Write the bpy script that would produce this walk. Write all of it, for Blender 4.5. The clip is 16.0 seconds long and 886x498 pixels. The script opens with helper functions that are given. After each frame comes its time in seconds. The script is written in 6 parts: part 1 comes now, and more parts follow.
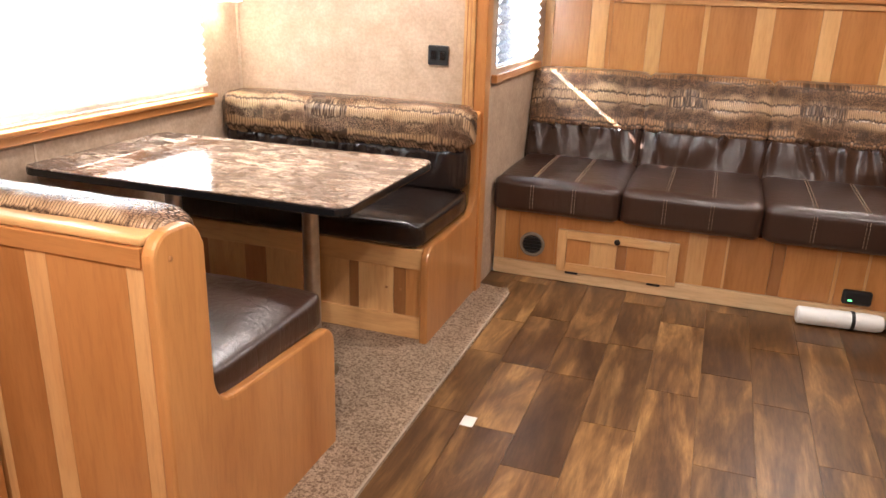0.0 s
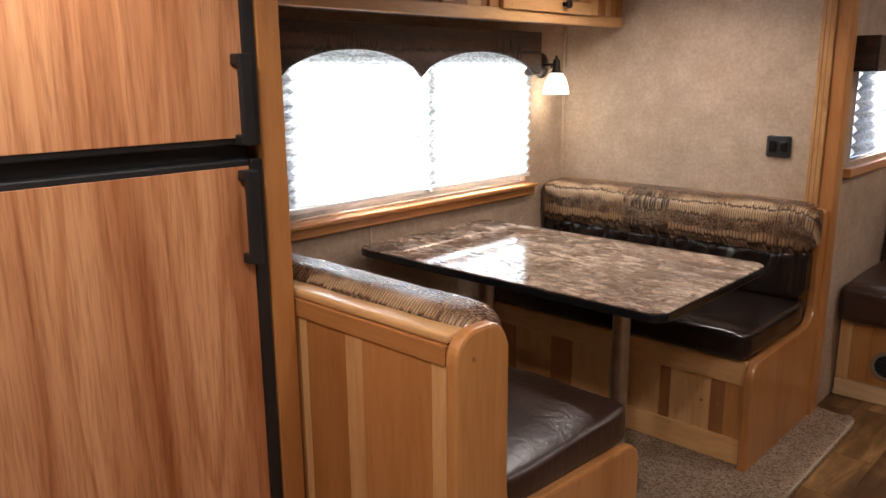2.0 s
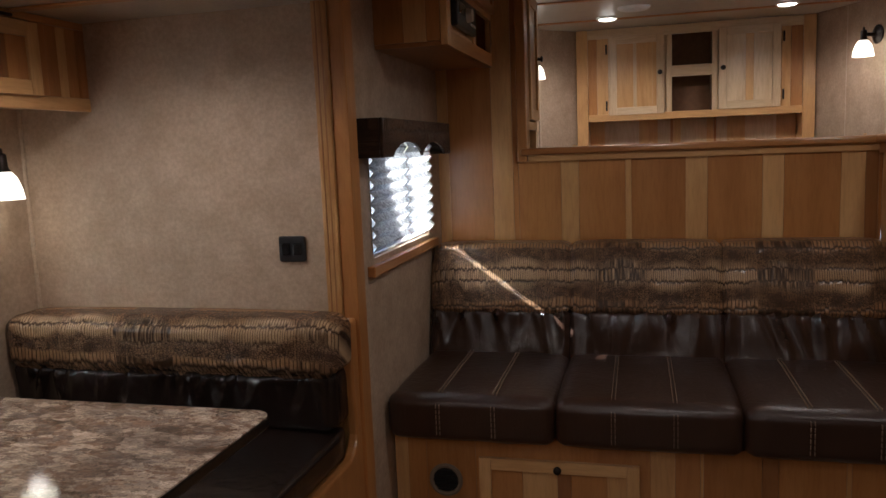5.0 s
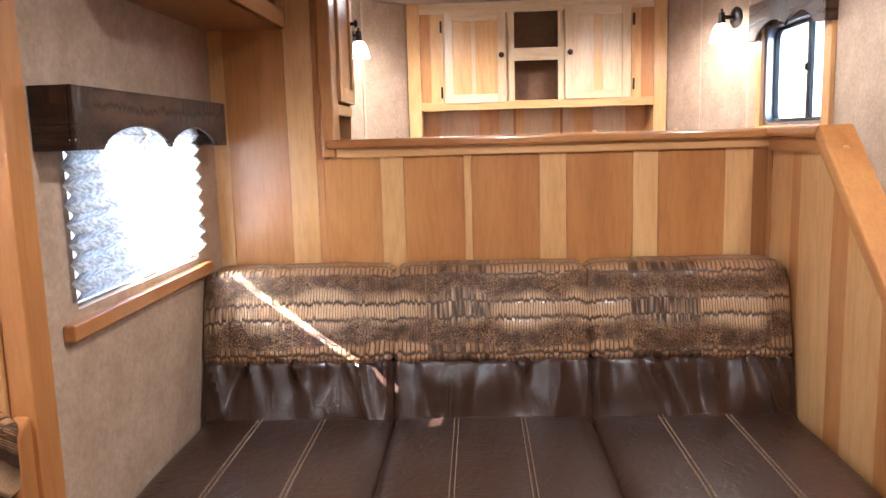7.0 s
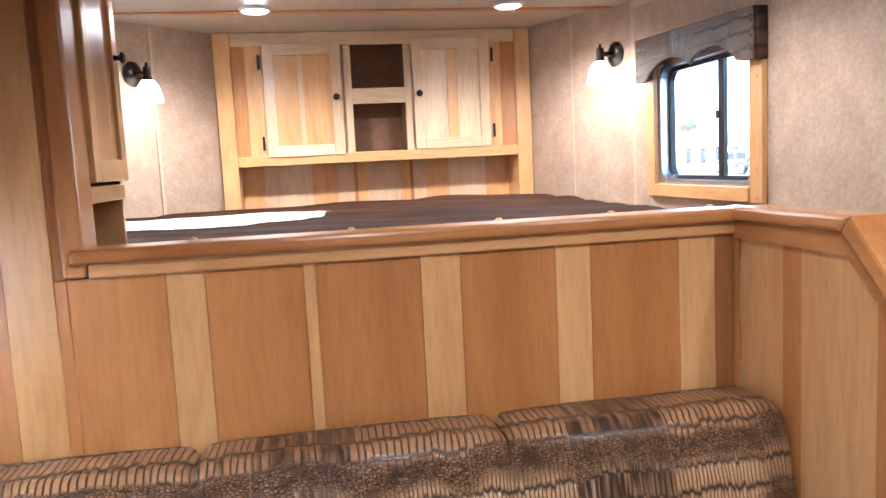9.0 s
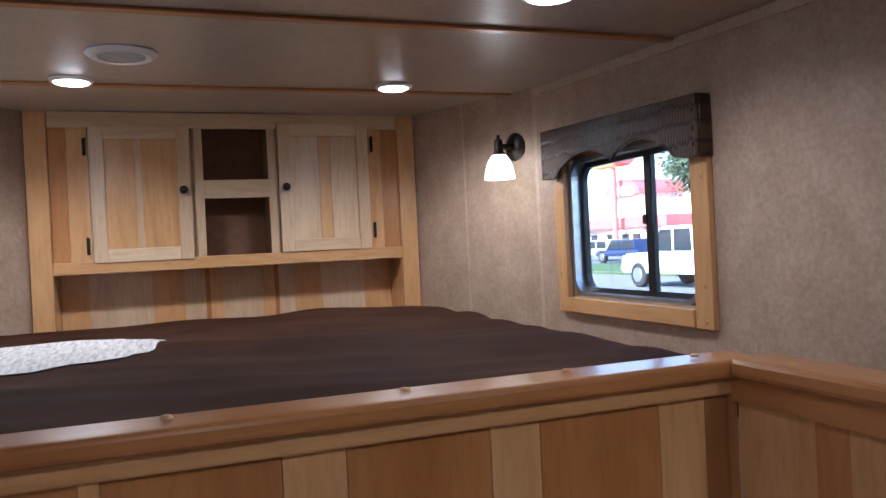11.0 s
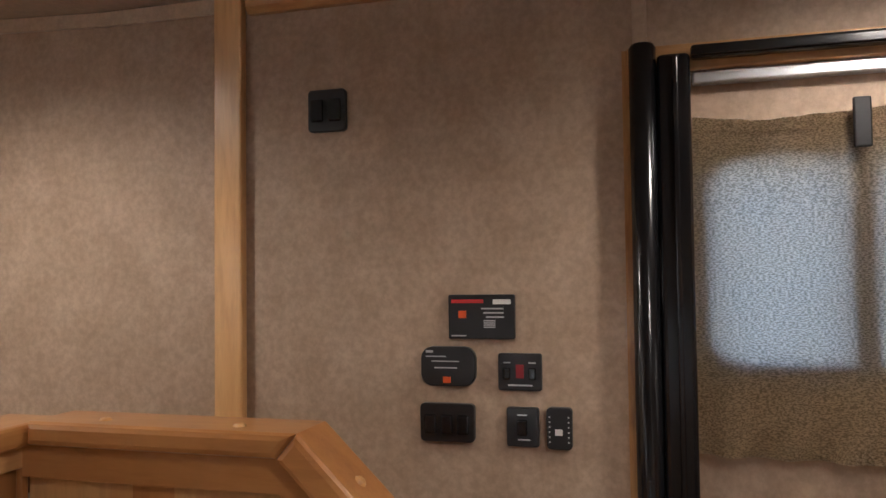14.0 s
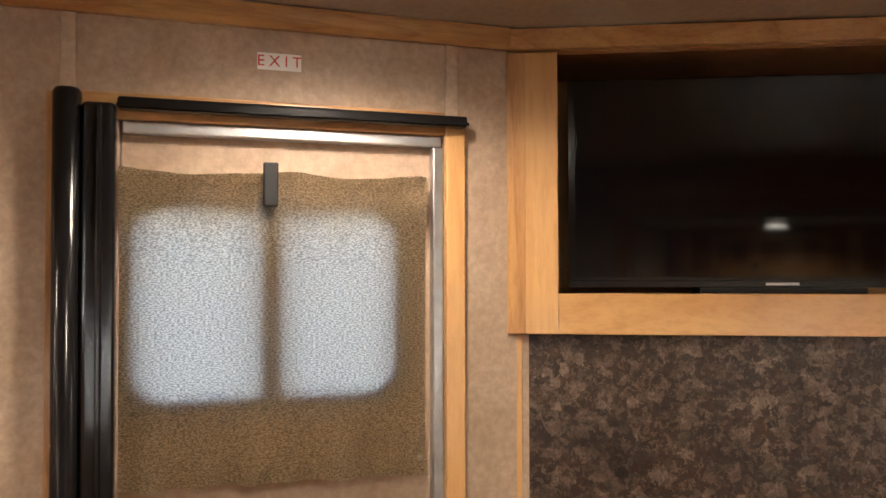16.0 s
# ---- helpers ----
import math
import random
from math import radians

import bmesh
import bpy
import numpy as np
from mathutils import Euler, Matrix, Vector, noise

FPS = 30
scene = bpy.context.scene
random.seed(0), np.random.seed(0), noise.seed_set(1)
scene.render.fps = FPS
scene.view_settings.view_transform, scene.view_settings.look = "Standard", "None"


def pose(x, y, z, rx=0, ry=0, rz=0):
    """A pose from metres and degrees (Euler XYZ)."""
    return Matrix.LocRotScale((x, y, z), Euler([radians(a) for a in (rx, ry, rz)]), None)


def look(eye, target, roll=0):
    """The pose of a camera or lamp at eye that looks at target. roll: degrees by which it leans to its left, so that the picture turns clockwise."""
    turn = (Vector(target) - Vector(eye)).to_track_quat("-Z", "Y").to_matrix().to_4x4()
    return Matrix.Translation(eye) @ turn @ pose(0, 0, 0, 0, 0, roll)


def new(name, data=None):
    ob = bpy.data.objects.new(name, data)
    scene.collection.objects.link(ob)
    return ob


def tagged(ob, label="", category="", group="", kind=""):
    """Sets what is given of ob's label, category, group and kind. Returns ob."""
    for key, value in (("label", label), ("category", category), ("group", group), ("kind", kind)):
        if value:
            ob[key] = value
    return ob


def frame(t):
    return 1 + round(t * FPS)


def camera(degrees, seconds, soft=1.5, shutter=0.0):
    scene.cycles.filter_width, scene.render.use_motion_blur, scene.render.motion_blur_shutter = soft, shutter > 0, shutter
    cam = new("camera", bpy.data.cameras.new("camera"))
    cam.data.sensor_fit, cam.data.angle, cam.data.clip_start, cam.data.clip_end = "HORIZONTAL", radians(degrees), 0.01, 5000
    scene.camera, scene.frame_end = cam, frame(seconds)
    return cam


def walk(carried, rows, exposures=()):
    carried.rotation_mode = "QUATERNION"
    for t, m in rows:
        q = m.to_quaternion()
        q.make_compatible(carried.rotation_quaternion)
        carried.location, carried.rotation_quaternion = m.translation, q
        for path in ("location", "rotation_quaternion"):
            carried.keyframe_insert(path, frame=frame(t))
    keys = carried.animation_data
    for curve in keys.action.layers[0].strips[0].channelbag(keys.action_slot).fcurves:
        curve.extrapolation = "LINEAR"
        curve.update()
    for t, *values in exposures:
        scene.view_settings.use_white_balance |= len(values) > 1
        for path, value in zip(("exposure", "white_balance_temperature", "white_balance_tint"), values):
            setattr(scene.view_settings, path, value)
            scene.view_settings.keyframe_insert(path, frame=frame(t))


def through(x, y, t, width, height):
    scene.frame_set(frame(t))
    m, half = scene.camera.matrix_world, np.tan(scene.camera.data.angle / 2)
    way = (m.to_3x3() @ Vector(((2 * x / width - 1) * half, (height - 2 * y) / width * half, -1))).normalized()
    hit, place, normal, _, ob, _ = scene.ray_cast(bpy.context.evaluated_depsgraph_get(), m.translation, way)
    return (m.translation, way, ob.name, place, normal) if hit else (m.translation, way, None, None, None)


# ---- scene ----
cam = camera(60.3, 16.0)

PATH = [
    (0, (0.04, -0.631, 1.323), (-0.587, 1.154, 0.673), 1.7),
    (0.5, (0.012, -0.56, 1.314), (-0.953, 1.063, 0.656), 2.1),
    (1, (-0.029, -0.527, 1.309), (-1.223, 0.951, 0.688), 1.4),
    (1.5, (-0.032, -0.517, 1.316), (-1.342, 0.895, 0.777), -0.0),
    (2, (-0.033, -0.518, 1.335), (-1.369, 0.899, 0.884), -0.5),
    (2.5, (-0.039, -0.51, 1.355), (-1.36, 0.948, 0.994), -0.6),
    (3, (-0.05, -0.449, 1.367), (-1.224, 1.139, 1.053), -0.8),
    (3.5, (-0.087, -0.333, 1.365), (-1.039, 1.403, 1.083), -0.6),
    (4, (-0.092, -0.182, 1.345), (-0.838, 1.657, 1.093), -1.4),
    (4.5, (-0.062, 0.047, 1.358), (-0.683, 1.932, 1.103), -2.0),
    (5, (-0.035, 0.269, 1.345), (-0.531, 2.189, 1.085), -2.3),
    (7.5, (-0.05, 1.363, 1.331), (-0.011, 3.341, 1.036), -1.9),
    (8, (-0.072, 1.607, 1.353), (0.117, 3.574, 1.044), -2.5),
    (8.5, (-0.085, 1.831, 1.412), (0.202, 3.79, 1.13), -2.7),
    (11, (0.025, 2.605, 1.54), (0.715, 4.482, 1.528), -2.8),
    (11.5, (0.044, 2.694, 1.521), (0.926, 4.489, 1.487), -2.2),
    (12, (0.111, 2.799, 1.504), (1.222, 4.462, 1.492), -2.0),
    (12.5, (0.135, 2.837, 1.508), (1.501, 4.298, 1.506), -1.9),
    (13, (0.118, 2.837, 1.502), (1.761, 3.977, 1.506), -1.7),
    (13.5, (0.097, 2.843, 1.504), (1.922, 3.66, 1.546), -1.6),
    (14, (0.074, 2.825, 1.513), (2.0, 3.357, 1.585), -0.7),
    (14.5, (0.048, 2.785, 1.527), (2.03, 3.045, 1.597), -0.6),
    (15, (0.026, 2.733, 1.565), (2.024, 2.677, 1.613), -0.9),
    (15.5, (0.021, 2.694, 1.572), (1.99, 2.346, 1.644), -0.7),
    (16, (0.001, 2.638, 1.597), (1.906, 2.032, 1.638), -0.1),
]
EXPOSURES = [(0.0, 4.0, 5800, 10), (1.0, 3.85, 5800, 10), (1.6, 3.15, 5800, 10), (2.2, 2.55, 5800, 10), (3.0, 1.75, 5800, 10), (3.6, 1.5, 5700, 10),
             (5.2, 1.7, 5700, 10), (7.3, 3.95, 5300, 10), (8.7, 3.85, 5200, 10), (10.8, 2.25, 4900, 10), (11.4, 1.9, 4900, 10), (12.0, 1.4, 4750, 10),
             (12.6, 0.75, 4800, 10), (13.2, 1.25, 5300, 10), (14.0, 2.4, 5900, 10), (14.6, 2.9, 6700, 10), (16.0, 3.05, 6700, 10)]
walk(cam, [(t, look(eye, target, roll)) for t, eye, target, roll in PATH], EXPOSURES)

# ---- world, sun and lamps ----
world = bpy.data.worlds.new("sky")
scene.world = world
world.use_nodes = True
wn = world.node_tree
sky = wn.nodes.new("ShaderNodeTexSky")
sky.sky_type, sky.sun_disc = "NISHITA", False
sky.sun_elevation, sky.sun_rotation = radians(32.7), radians(250.7)
wn.nodes["Background"].inputs["Strength"].default_value = 0.15
wn.links.new(sky.outputs[0], wn.nodes["Background"].inputs["Color"])

sun = new("sun", bpy.data.lights.new("sun", "SUN"))
sun.data.energy, sun.data.angle, sun.data.color = 4.5, radians(0.5), (1.0, 0.95, 0.86)
sun.matrix_world = look((-10, -3.5, 6.8), (0, 0, 0))

WARM = (1.0, 0.85, 0.71)


def lamp(name, eye, watts, radius, color=WARM, spot=0):
    data = bpy.data.lights.new(name, "SPOT" if spot else "POINT")
    data.energy, data.shadow_soft_size, data.color = watts, radius, color
    if spot:
        data.spot_size, data.spot_blend = radians(spot), 0.6
    ob = new(name, data)
    ob.location = eye
    return ob


# ---- helpers for meshes ----
def box(bm, x0, x1, y0, y1, z0, z1, bevel=0.0, seg=2):
    r = bmesh.ops.create_cube(bm, size=1.0)
    vs = r["verts"]
    for v in vs:
        v.co = Vector(((x0 + x1) / 2 + v.co.x * (x1 - x0), (y0 + y1) / 2 + v.co.y * (y1 - y0), (z0 + z1) / 2 + v.co.z * (z1 - z0)))
    if bevel:
        es = list({e for v in vs for e in v.link_edges})
        bmesh.ops.bevel(bm, geom=es, offset=bevel, segments=seg, profile=0.5, affect="EDGES")
    return bm


def boxes(*specs, bevel=0.0, seg=2):
    bm = bmesh.new()
    for s in specs:
        box(bm, *s, bevel=bevel, seg=seg)
    return bm


def at_axis(axis, u, v, w):
    """A point from two coordinates in a plane across axis and w along it."""
    return {"x": (w, u, v), "y": (u, w, v), "z": (u, v, w)}[axis]


def prism(profile, axis, a, b, bevel=0.0, bm=None):
    bm = bm or bmesh.new()
    lo = [bm.verts.new(at_axis(axis, u, v, a)) for u, v in profile]
    hi = [bm.verts.new(at_axis(axis, u, v, b)) for u, v in profile]
    n = len(profile)
    caps = [bm.faces.new(lo[::-1]), bm.faces.new(hi)]
    for i in range(n):
        bm.faces.new((lo[i], lo[(i + 1) % n], hi[(i + 1) % n], hi[i]))
    bmesh.ops.recalc_face_normals(bm, faces=bm.faces)
    if bevel:
        es = [e for f in caps for e in f.edges]
        bmesh.ops.bevel(bm, geom=es, offset=bevel, segments=2, profile=0.5, affect="EDGES")
    return bm


def arc(cu, cv, ru, rv, a0, a1, n=8):
    return [(cu + ru * math.cos(radians(a0 + (a1 - a0) * i / n)), cv + rv * math.sin(radians(a0 + (a1 - a0) * i / n))) for i in range(n + 1)]


def rounded(u0, u1, v0, v1, r, n=6):
    return (arc(u1 - r, v0 + r, r, r, -90, 0, n) + arc(u1 - r, v1 - r, r, r, 0, 90, n)
            + arc(u0 + r, v1 - r, r, r, 90, 180, n) + arc(u0 + r, v0 + r, r, r, 180, 270, n))


def lathe(profile, centre, way=(0, 0, 1), n=24, bm=None, caps=True):
    """A turned body: radius and distance along way from centre."""
    bm = bm or bmesh.new()
    turn = Vector(way).to_track_quat("Z", "Y").to_matrix()
    rings = []
    for r, h in profile:
        rings.append([bm.verts.new(Vector(centre) + turn @ Vector((r * math.cos(2 * math.pi * k / n), r * math.sin(2 * math.pi * k / n), h))) for k in range(n)])
    for a, b in zip(rings, rings[1:]):
        for k in range(n):
            bm.faces.new((a[k], a[(k + 1) % n], b[(k + 1) % n], b[k]))
    for ring, flip in ((rings[0], True), (rings[-1], False)):
        if caps and profile[0 if flip else -1][0] > 0.0005:
            bm.faces.new(ring[::-1] if flip else ring)
    bmesh.ops.recalc_face_normals(bm, faces=bm.faces)
    return bm


def sheet(fn, nu, nv, thick=0.0, bm=None):
    """A curved sheet from fn(u, v), u and v from 0 to 1."""
    bm = bm or bmesh.new()
    g = [[bm.verts.new(fn(i / nu, j / nv)) for j in range(nv + 1)] for i in range(nu + 1)]
    fs = [bm.faces.new((g[i][j], g[i + 1][j], g[i + 1][j + 1], g[i][j + 1])) for i in range(nu) for j in range(nv)]
    if thick:
        bmesh.ops.solidify(bm, geom=fs, thickness=thick)
    return bm


def pillow(x0, x1, y0, y1, z0, z1, r=0.03, puff=0.012, wr=0.0, seed=0, cuts=14):
    """An upholstered block with rounded edges, a slight crown and soft creases."""
    bm = bmesh.new()
    bmesh.ops.create_cube(bm, size=2.0)
    bmesh.ops.subdivide_edges(bm, edges=bm.edges[:], cuts=cuts, use_grid_fill=True)
    half = Vector(((x1 - x0) / 2, (y1 - y0) / 2, (z1 - z0) / 2))
    mid = Vector(((x0 + x1) / 2, (y0 + y1) / 2, (z0 + z1) / 2))
    r = min(r, *half)
    for v in bm.verts:
        c = v.co.copy()
        p = Vector([c[i] * half[i] for i in range(3)])
        core = Vector([max(-half[i] + r, min(half[i] - r, p[i])) for i in range(3)])
        d = p - core
        if d.length > 1e-6:
            p = core + d.normalized() * r
        crown = [(1 - c[(i + 1) % 3] ** 4) * (1 - c[(i + 2) % 3] ** 4) for i in range(3)]
        for i in range(3):
            if abs(c[i]) > 0.95:
                p[i] += math.copysign(puff * crown[i], c[i])
        if wr:
            q = mid + p
            p += Vector(noise.noise_vector(Vector((q.x * 9 + seed, q.y * 7, q.z * 7)))) * wr
        v.co = mid + p
    return bm


def gathers(x0, x1, seed, count, reach):
    """Creases that run down from a gathered seam: place, slant, width, depth and length of each."""
    rnd = random.Random(seed)
    out = []
    for k in range(count):
        x = x0 + (x1 - x0) * (k + rnd.uniform(0.15, 0.85)) / count
        out.append((x, rnd.uniform(-0.45, 0.45), rnd.uniform(0.009, 0.017), rnd.choice((1, 1, -0.8)) * rnd.uniform(0.4, 1.0), reach * rnd.uniform(0.35, 1.2)))
    return out


def crease(folds, x, down):
    total = 0.0
    for at, slant, width, depth, length in folds:
        w = width * (1 + down / length)
        d = (x - at - slant * down) / w
        if abs(d) < 3:
            total += depth * math.exp(-d * d) * math.exp(-down / length)
    return total


def part(name, bm, material, parent=None, label="", smooth=False):
    me = bpy.data.meshes.new(name)
    bm.to_mesh(me)
    bm.free()
    me.materials.append(material)
    if smooth:
        me.shade_smooth()
        me.set_sharp_from_angle(angle=radians(40))
    ob = new(name, me)
    if parent is not None:
        ob.parent = parent
        ob.matrix_parent_inverse = parent.matrix_world.inverted() if parent.type == "EMPTY" else Matrix.Translation(-parent.location)
    if label:
        tagged(ob, label)
    return ob


def thing(name, label, category, base=(0, 0, 0), group=""):
    ob = new(name)
    ob.empty_display_size = 0.05
    ob.location = base
    ob.matrix_world = Matrix.Translation(base)
    return tagged(ob, label, category, group)


def structure(name, bm, material, label, category="", smooth=False):
    return tagged(part(name, bm, material, None, "", smooth), label, category or name.split("_")[0], kind="structure")


# ---- materials ----
def material(name, rough=0.5, metal=0.0, spec=0.5):
    m = bpy.data.materials.new(name)
    m.use_nodes = True
    b = m.node_tree.nodes["Principled BSDF"]
    b.inputs["Roughness"].default_value, b.inputs["Metallic"].default_value = rough, metal
    b.inputs["Specular IOR Level"].default_value = spec
    return m, m.node_tree, b


def coords(nt, scale, random=True):
    tc = nt.nodes.new("ShaderNodeTexCoord")
    mp = nt.nodes.new("ShaderNodeMapping")
    mp.inputs["Scale"].default_value = scale
    nt.links.new(tc.outputs["Object"], mp.inputs["Vector"])
    if random:
        info = nt.nodes.new("ShaderNodeObjectInfo")
        mul = nt.nodes.new("ShaderNodeMath")
        mul.operation = "MULTIPLY"
        mul.inputs[1].default_value = 37.0
        nt.links.new(info.outputs["Random"], mul.inputs[0])
        nt.links.new(mul.outputs[0], mp.inputs["Location"])
    return mp


def tex(nt, vector, kind="ShaderNodeTexNoise", **inputs):
    n = nt.nodes.new(kind)
    for k, v in inputs.items():
        n.inputs[k.replace("_", " ")].default_value = v
    nt.links.new(vector, n.inputs["Vector"])
    return n


def ramp(nt, fac, stops):
    r = nt.nodes.new("ShaderNodeValToRGB")
    el = r.color_ramp.elements
    while len(el) < len(stops):
        el.new(0.5)
    for e, (p, c) in zip(el, stops):
        e.position, e.color = p, (*c, 1)
    nt.links.new(fac, r.inputs[0])
    return r


def mixc(nt, a, b, fac, mode="MIX"):
    m = nt.nodes.new("ShaderNodeMix")
    m.data_type, m.blend_type = "RGBA", mode
    for sock, val in ((m.inputs[0], fac), (m.inputs[6], a), (m.inputs[7], b)):
        if isinstance(val, (int, float)):
            sock.default_value = val
        elif isinstance(val, tuple):
            sock.default_value = (*val, 1)
        else:
            nt.links.new(val, sock)
    return m.outputs[2]


def bump(nt, b, height, strength, distance=0.01):
    n = nt.nodes.new("ShaderNodeBump")
    n.inputs["Strength"].default_value, n.inputs["Distance"].default_value = strength, distance
    nt.links.new(height, n.inputs["Height"])
    nt.links.new(n.outputs[0], b.inputs["Normal"])
    return n


def rings(nt, scale, turns, thin):
    """Cathedral figure: contour lines of a stretched noise, 1 between the lines and 0 on them."""
    low = tex(nt, coords(nt, scale).outputs[0], Scale=1.0, Detail=2.0, Roughness=0.45, Distortion=0.35)
    mul = nt.nodes.new("ShaderNodeMath")
    mul.operation = "MULTIPLY"
    mul.inputs[1].default_value = turns
    nt.links.new(low.outputs[0], mul.inputs[0])
    saw = nt.nodes.new("ShaderNodeMath")
    saw.operation = "FRACT"
    nt.links.new(mul.outputs[0], saw.inputs[0])
    return ramp(nt, saw.outputs[0], [(0.0, (0, 0, 0)), (thin, (1, 1, 1)), (0.9, (0.75, 0.75, 0.75)), (1.0, (0, 0, 0))]).outputs[0]


def wood(name, light, dark, axis="z", rough=0.32, grain=1.0, vary=0.2, figure=0.22, pore=0.3, length=1.0):
    """Sealed hickory: soft streaks along axis, faint cathedral figure and pores."""
    m, nt, b = material(name, rough)
    long, cross = 0.7 * grain / length, 6 * grain
    sc = [cross, cross, cross]
    sc["xyz".index(axis)] = long
    n1 = tex(nt, coords(nt, sc).outputs[0], Scale=1.0, Detail=3.0, Roughness=0.5, Distortion=0.5)
    fine = [c * 14 for c in sc]
    n2 = tex(nt, coords(nt, fine).outputs[0], Scale=1.0, Detail=3.0, Roughness=0.7)
    c1 = ramp(nt, n1.outputs[0], [(0.3, light), (0.5, tuple((l * 1.3 + d * 0.7) / 2 for l, d in zip(light, dark))), (0.74, dark)])
    info = nt.nodes.new("ShaderNodeObjectInfo")
    tone = ramp(nt, info.outputs["Random"], [(0.0, (1 - vary, 1 - vary * 1.15, 1 - vary * 1.3)), (1.0, (1, 1, 1))])
    col = mixc(nt, c1.outputs[0], tone.outputs[0], 1.0, "MULTIPLY")
    pores = ramp(nt, n2.outputs[0], [(0.33, (0.6, 0.5, 0.42)), (0.56, (1, 1, 1))])
    col = mixc(nt, col, pores.outputs[0], pore, "MULTIPLY")
    fig = [3.4 * grain] * 3
    fig["xyz".index(axis)] = 0.55 * grain / length
    lines = mixc(nt, (0.68, 0.52, 0.38), (1.0, 1.0, 1.0), rings(nt, fig, 11.0, 0.5))
    col = mixc(nt, col, lines, figure, "MULTIPLY")
    nt.links.new(col, b.inputs["Base Color"])
    bump(nt, b, n2.outputs[0], 0.05, 0.002)
    b.inputs["Coat Weight"].default_value, b.inputs["Coat Roughness"].default_value = 0.3, 0.16
    return m


WOOD = {a: wood("hickory_" + a, (0.58, 0.275, 0.088), (0.42, 0.17, 0.046), a, vary=0.16) for a in "xyz"}
PALE = {a: wood("pale_hickory_" + a, (0.74, 0.45, 0.195), (0.62, 0.33, 0.12), a, vary=0.1) for a in "xyz"}
BROWN = {a: wood("brown_hickory_" + a, (0.44, 0.205, 0.072), (0.29, 0.12, 0.038), a, vary=0.15) for a in "xyz"}
BLOND = {a: wood("blond_hickory_" + a, (0.80, 0.63, 0.42), (0.66, 0.47, 0.27), a, vary=0.12) for a in "xyz"}
OAK = {a: wood("oak_" + a, (0.64, 0.37, 0.15), (0.46, 0.23, 0.075), a, grain=1.8, vary=0.1, figure=0.6, pore=0.5) for a in "xyz"}
FRIDGE_WOOD = wood("fridge_panel_wood", (0.66, 0.34, 0.165), (0.38, 0.14, 0.05), "z", rough=0.4, grain=1.5, vary=0.05, figure=0.75, pore=0.7, length=2.2)


def wallpaper(name, base, dark, rough=0.62):
    m, nt, b = material(name, rough)
    mp = coords(nt, (1, 1, 1), False)
    big = tex(nt, mp.outputs[0], Scale=9.0, Detail=6.0, Roughness=0.65)
    small = tex(nt, mp.outputs[0], Scale=70.0, Detail=4.0, Roughness=0.7)
    c = ramp(nt, big.outputs[0], [(0.35, base), (0.62, dark)])
    s = ramp(nt, small.outputs[0], [(0.38, (0.86, 0.85, 0.84)), (0.62, (1.06, 1.05, 1.04))])
    nt.links.new(mixc(nt, c.outputs[0], s.outputs[0], 1.0, "MULTIPLY"), b.inputs["Base Color"])
    bump(nt, b, small.outputs[0], 0.12, 0.003)
    return m


WALL = wallpaper("wall_vinyl", (0.49, 0.365, 0.265), (0.41, 0.295, 0.205))
SEAM = wallpaper("seam_vinyl", (0.56, 0.44, 0.33), (0.5, 0.38, 0.28), 0.4)
CEIL = wallpaper("ceiling_vinyl", (0.46, 0.39, 0.31), (0.41, 0.345, 0.27), 0.3)


def leather(name, base, rough=0.3, crease=0.6):
    m, nt, b = material(name, rough)
    mp = coords(nt, (1, 1, 1))
    cell = tex(nt, mp.outputs[0], "ShaderNodeTexVoronoi", Scale=420.0)
    soft = tex(nt, coords(nt, (26, 26, 5)).outputs[0], Scale=1.0, Detail=3.0, Distortion=1.2)
    wear = tex(nt, mp.outputs[0], Scale=6.0, Detail=4.0)
    c = ramp(nt, wear.outputs[0], [(0.35, base), (0.7, tuple(min(1, k * 1.25) for k in base))])
    nt.links.new(c.outputs[0], b.inputs["Base Color"])
    add = nt.nodes.new("ShaderNodeMath")
    add.operation = "MULTIPLY_ADD"
    add.inputs[1].default_value = 0.06
    nt.links.new(cell.outputs[0], add.inputs[0])
    nt.links.new(soft.outputs[0], add.inputs[2])
    bump(nt, b, add.outputs[0], crease, 0.014)
    b.inputs["Coat Weight"].default_value, b.inputs["Coat Roughness"].default_value = 0.08, 0.2
    return m


LEATHER = leather("brown_leather", (0.034, 0.016, 0.010), 0.33, 0.25)
LEATHER_BACK = leather("brown_leather_creased", (0.034, 0.016, 0.010), 0.27, 0.2)
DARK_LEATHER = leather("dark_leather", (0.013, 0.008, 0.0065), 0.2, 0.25)


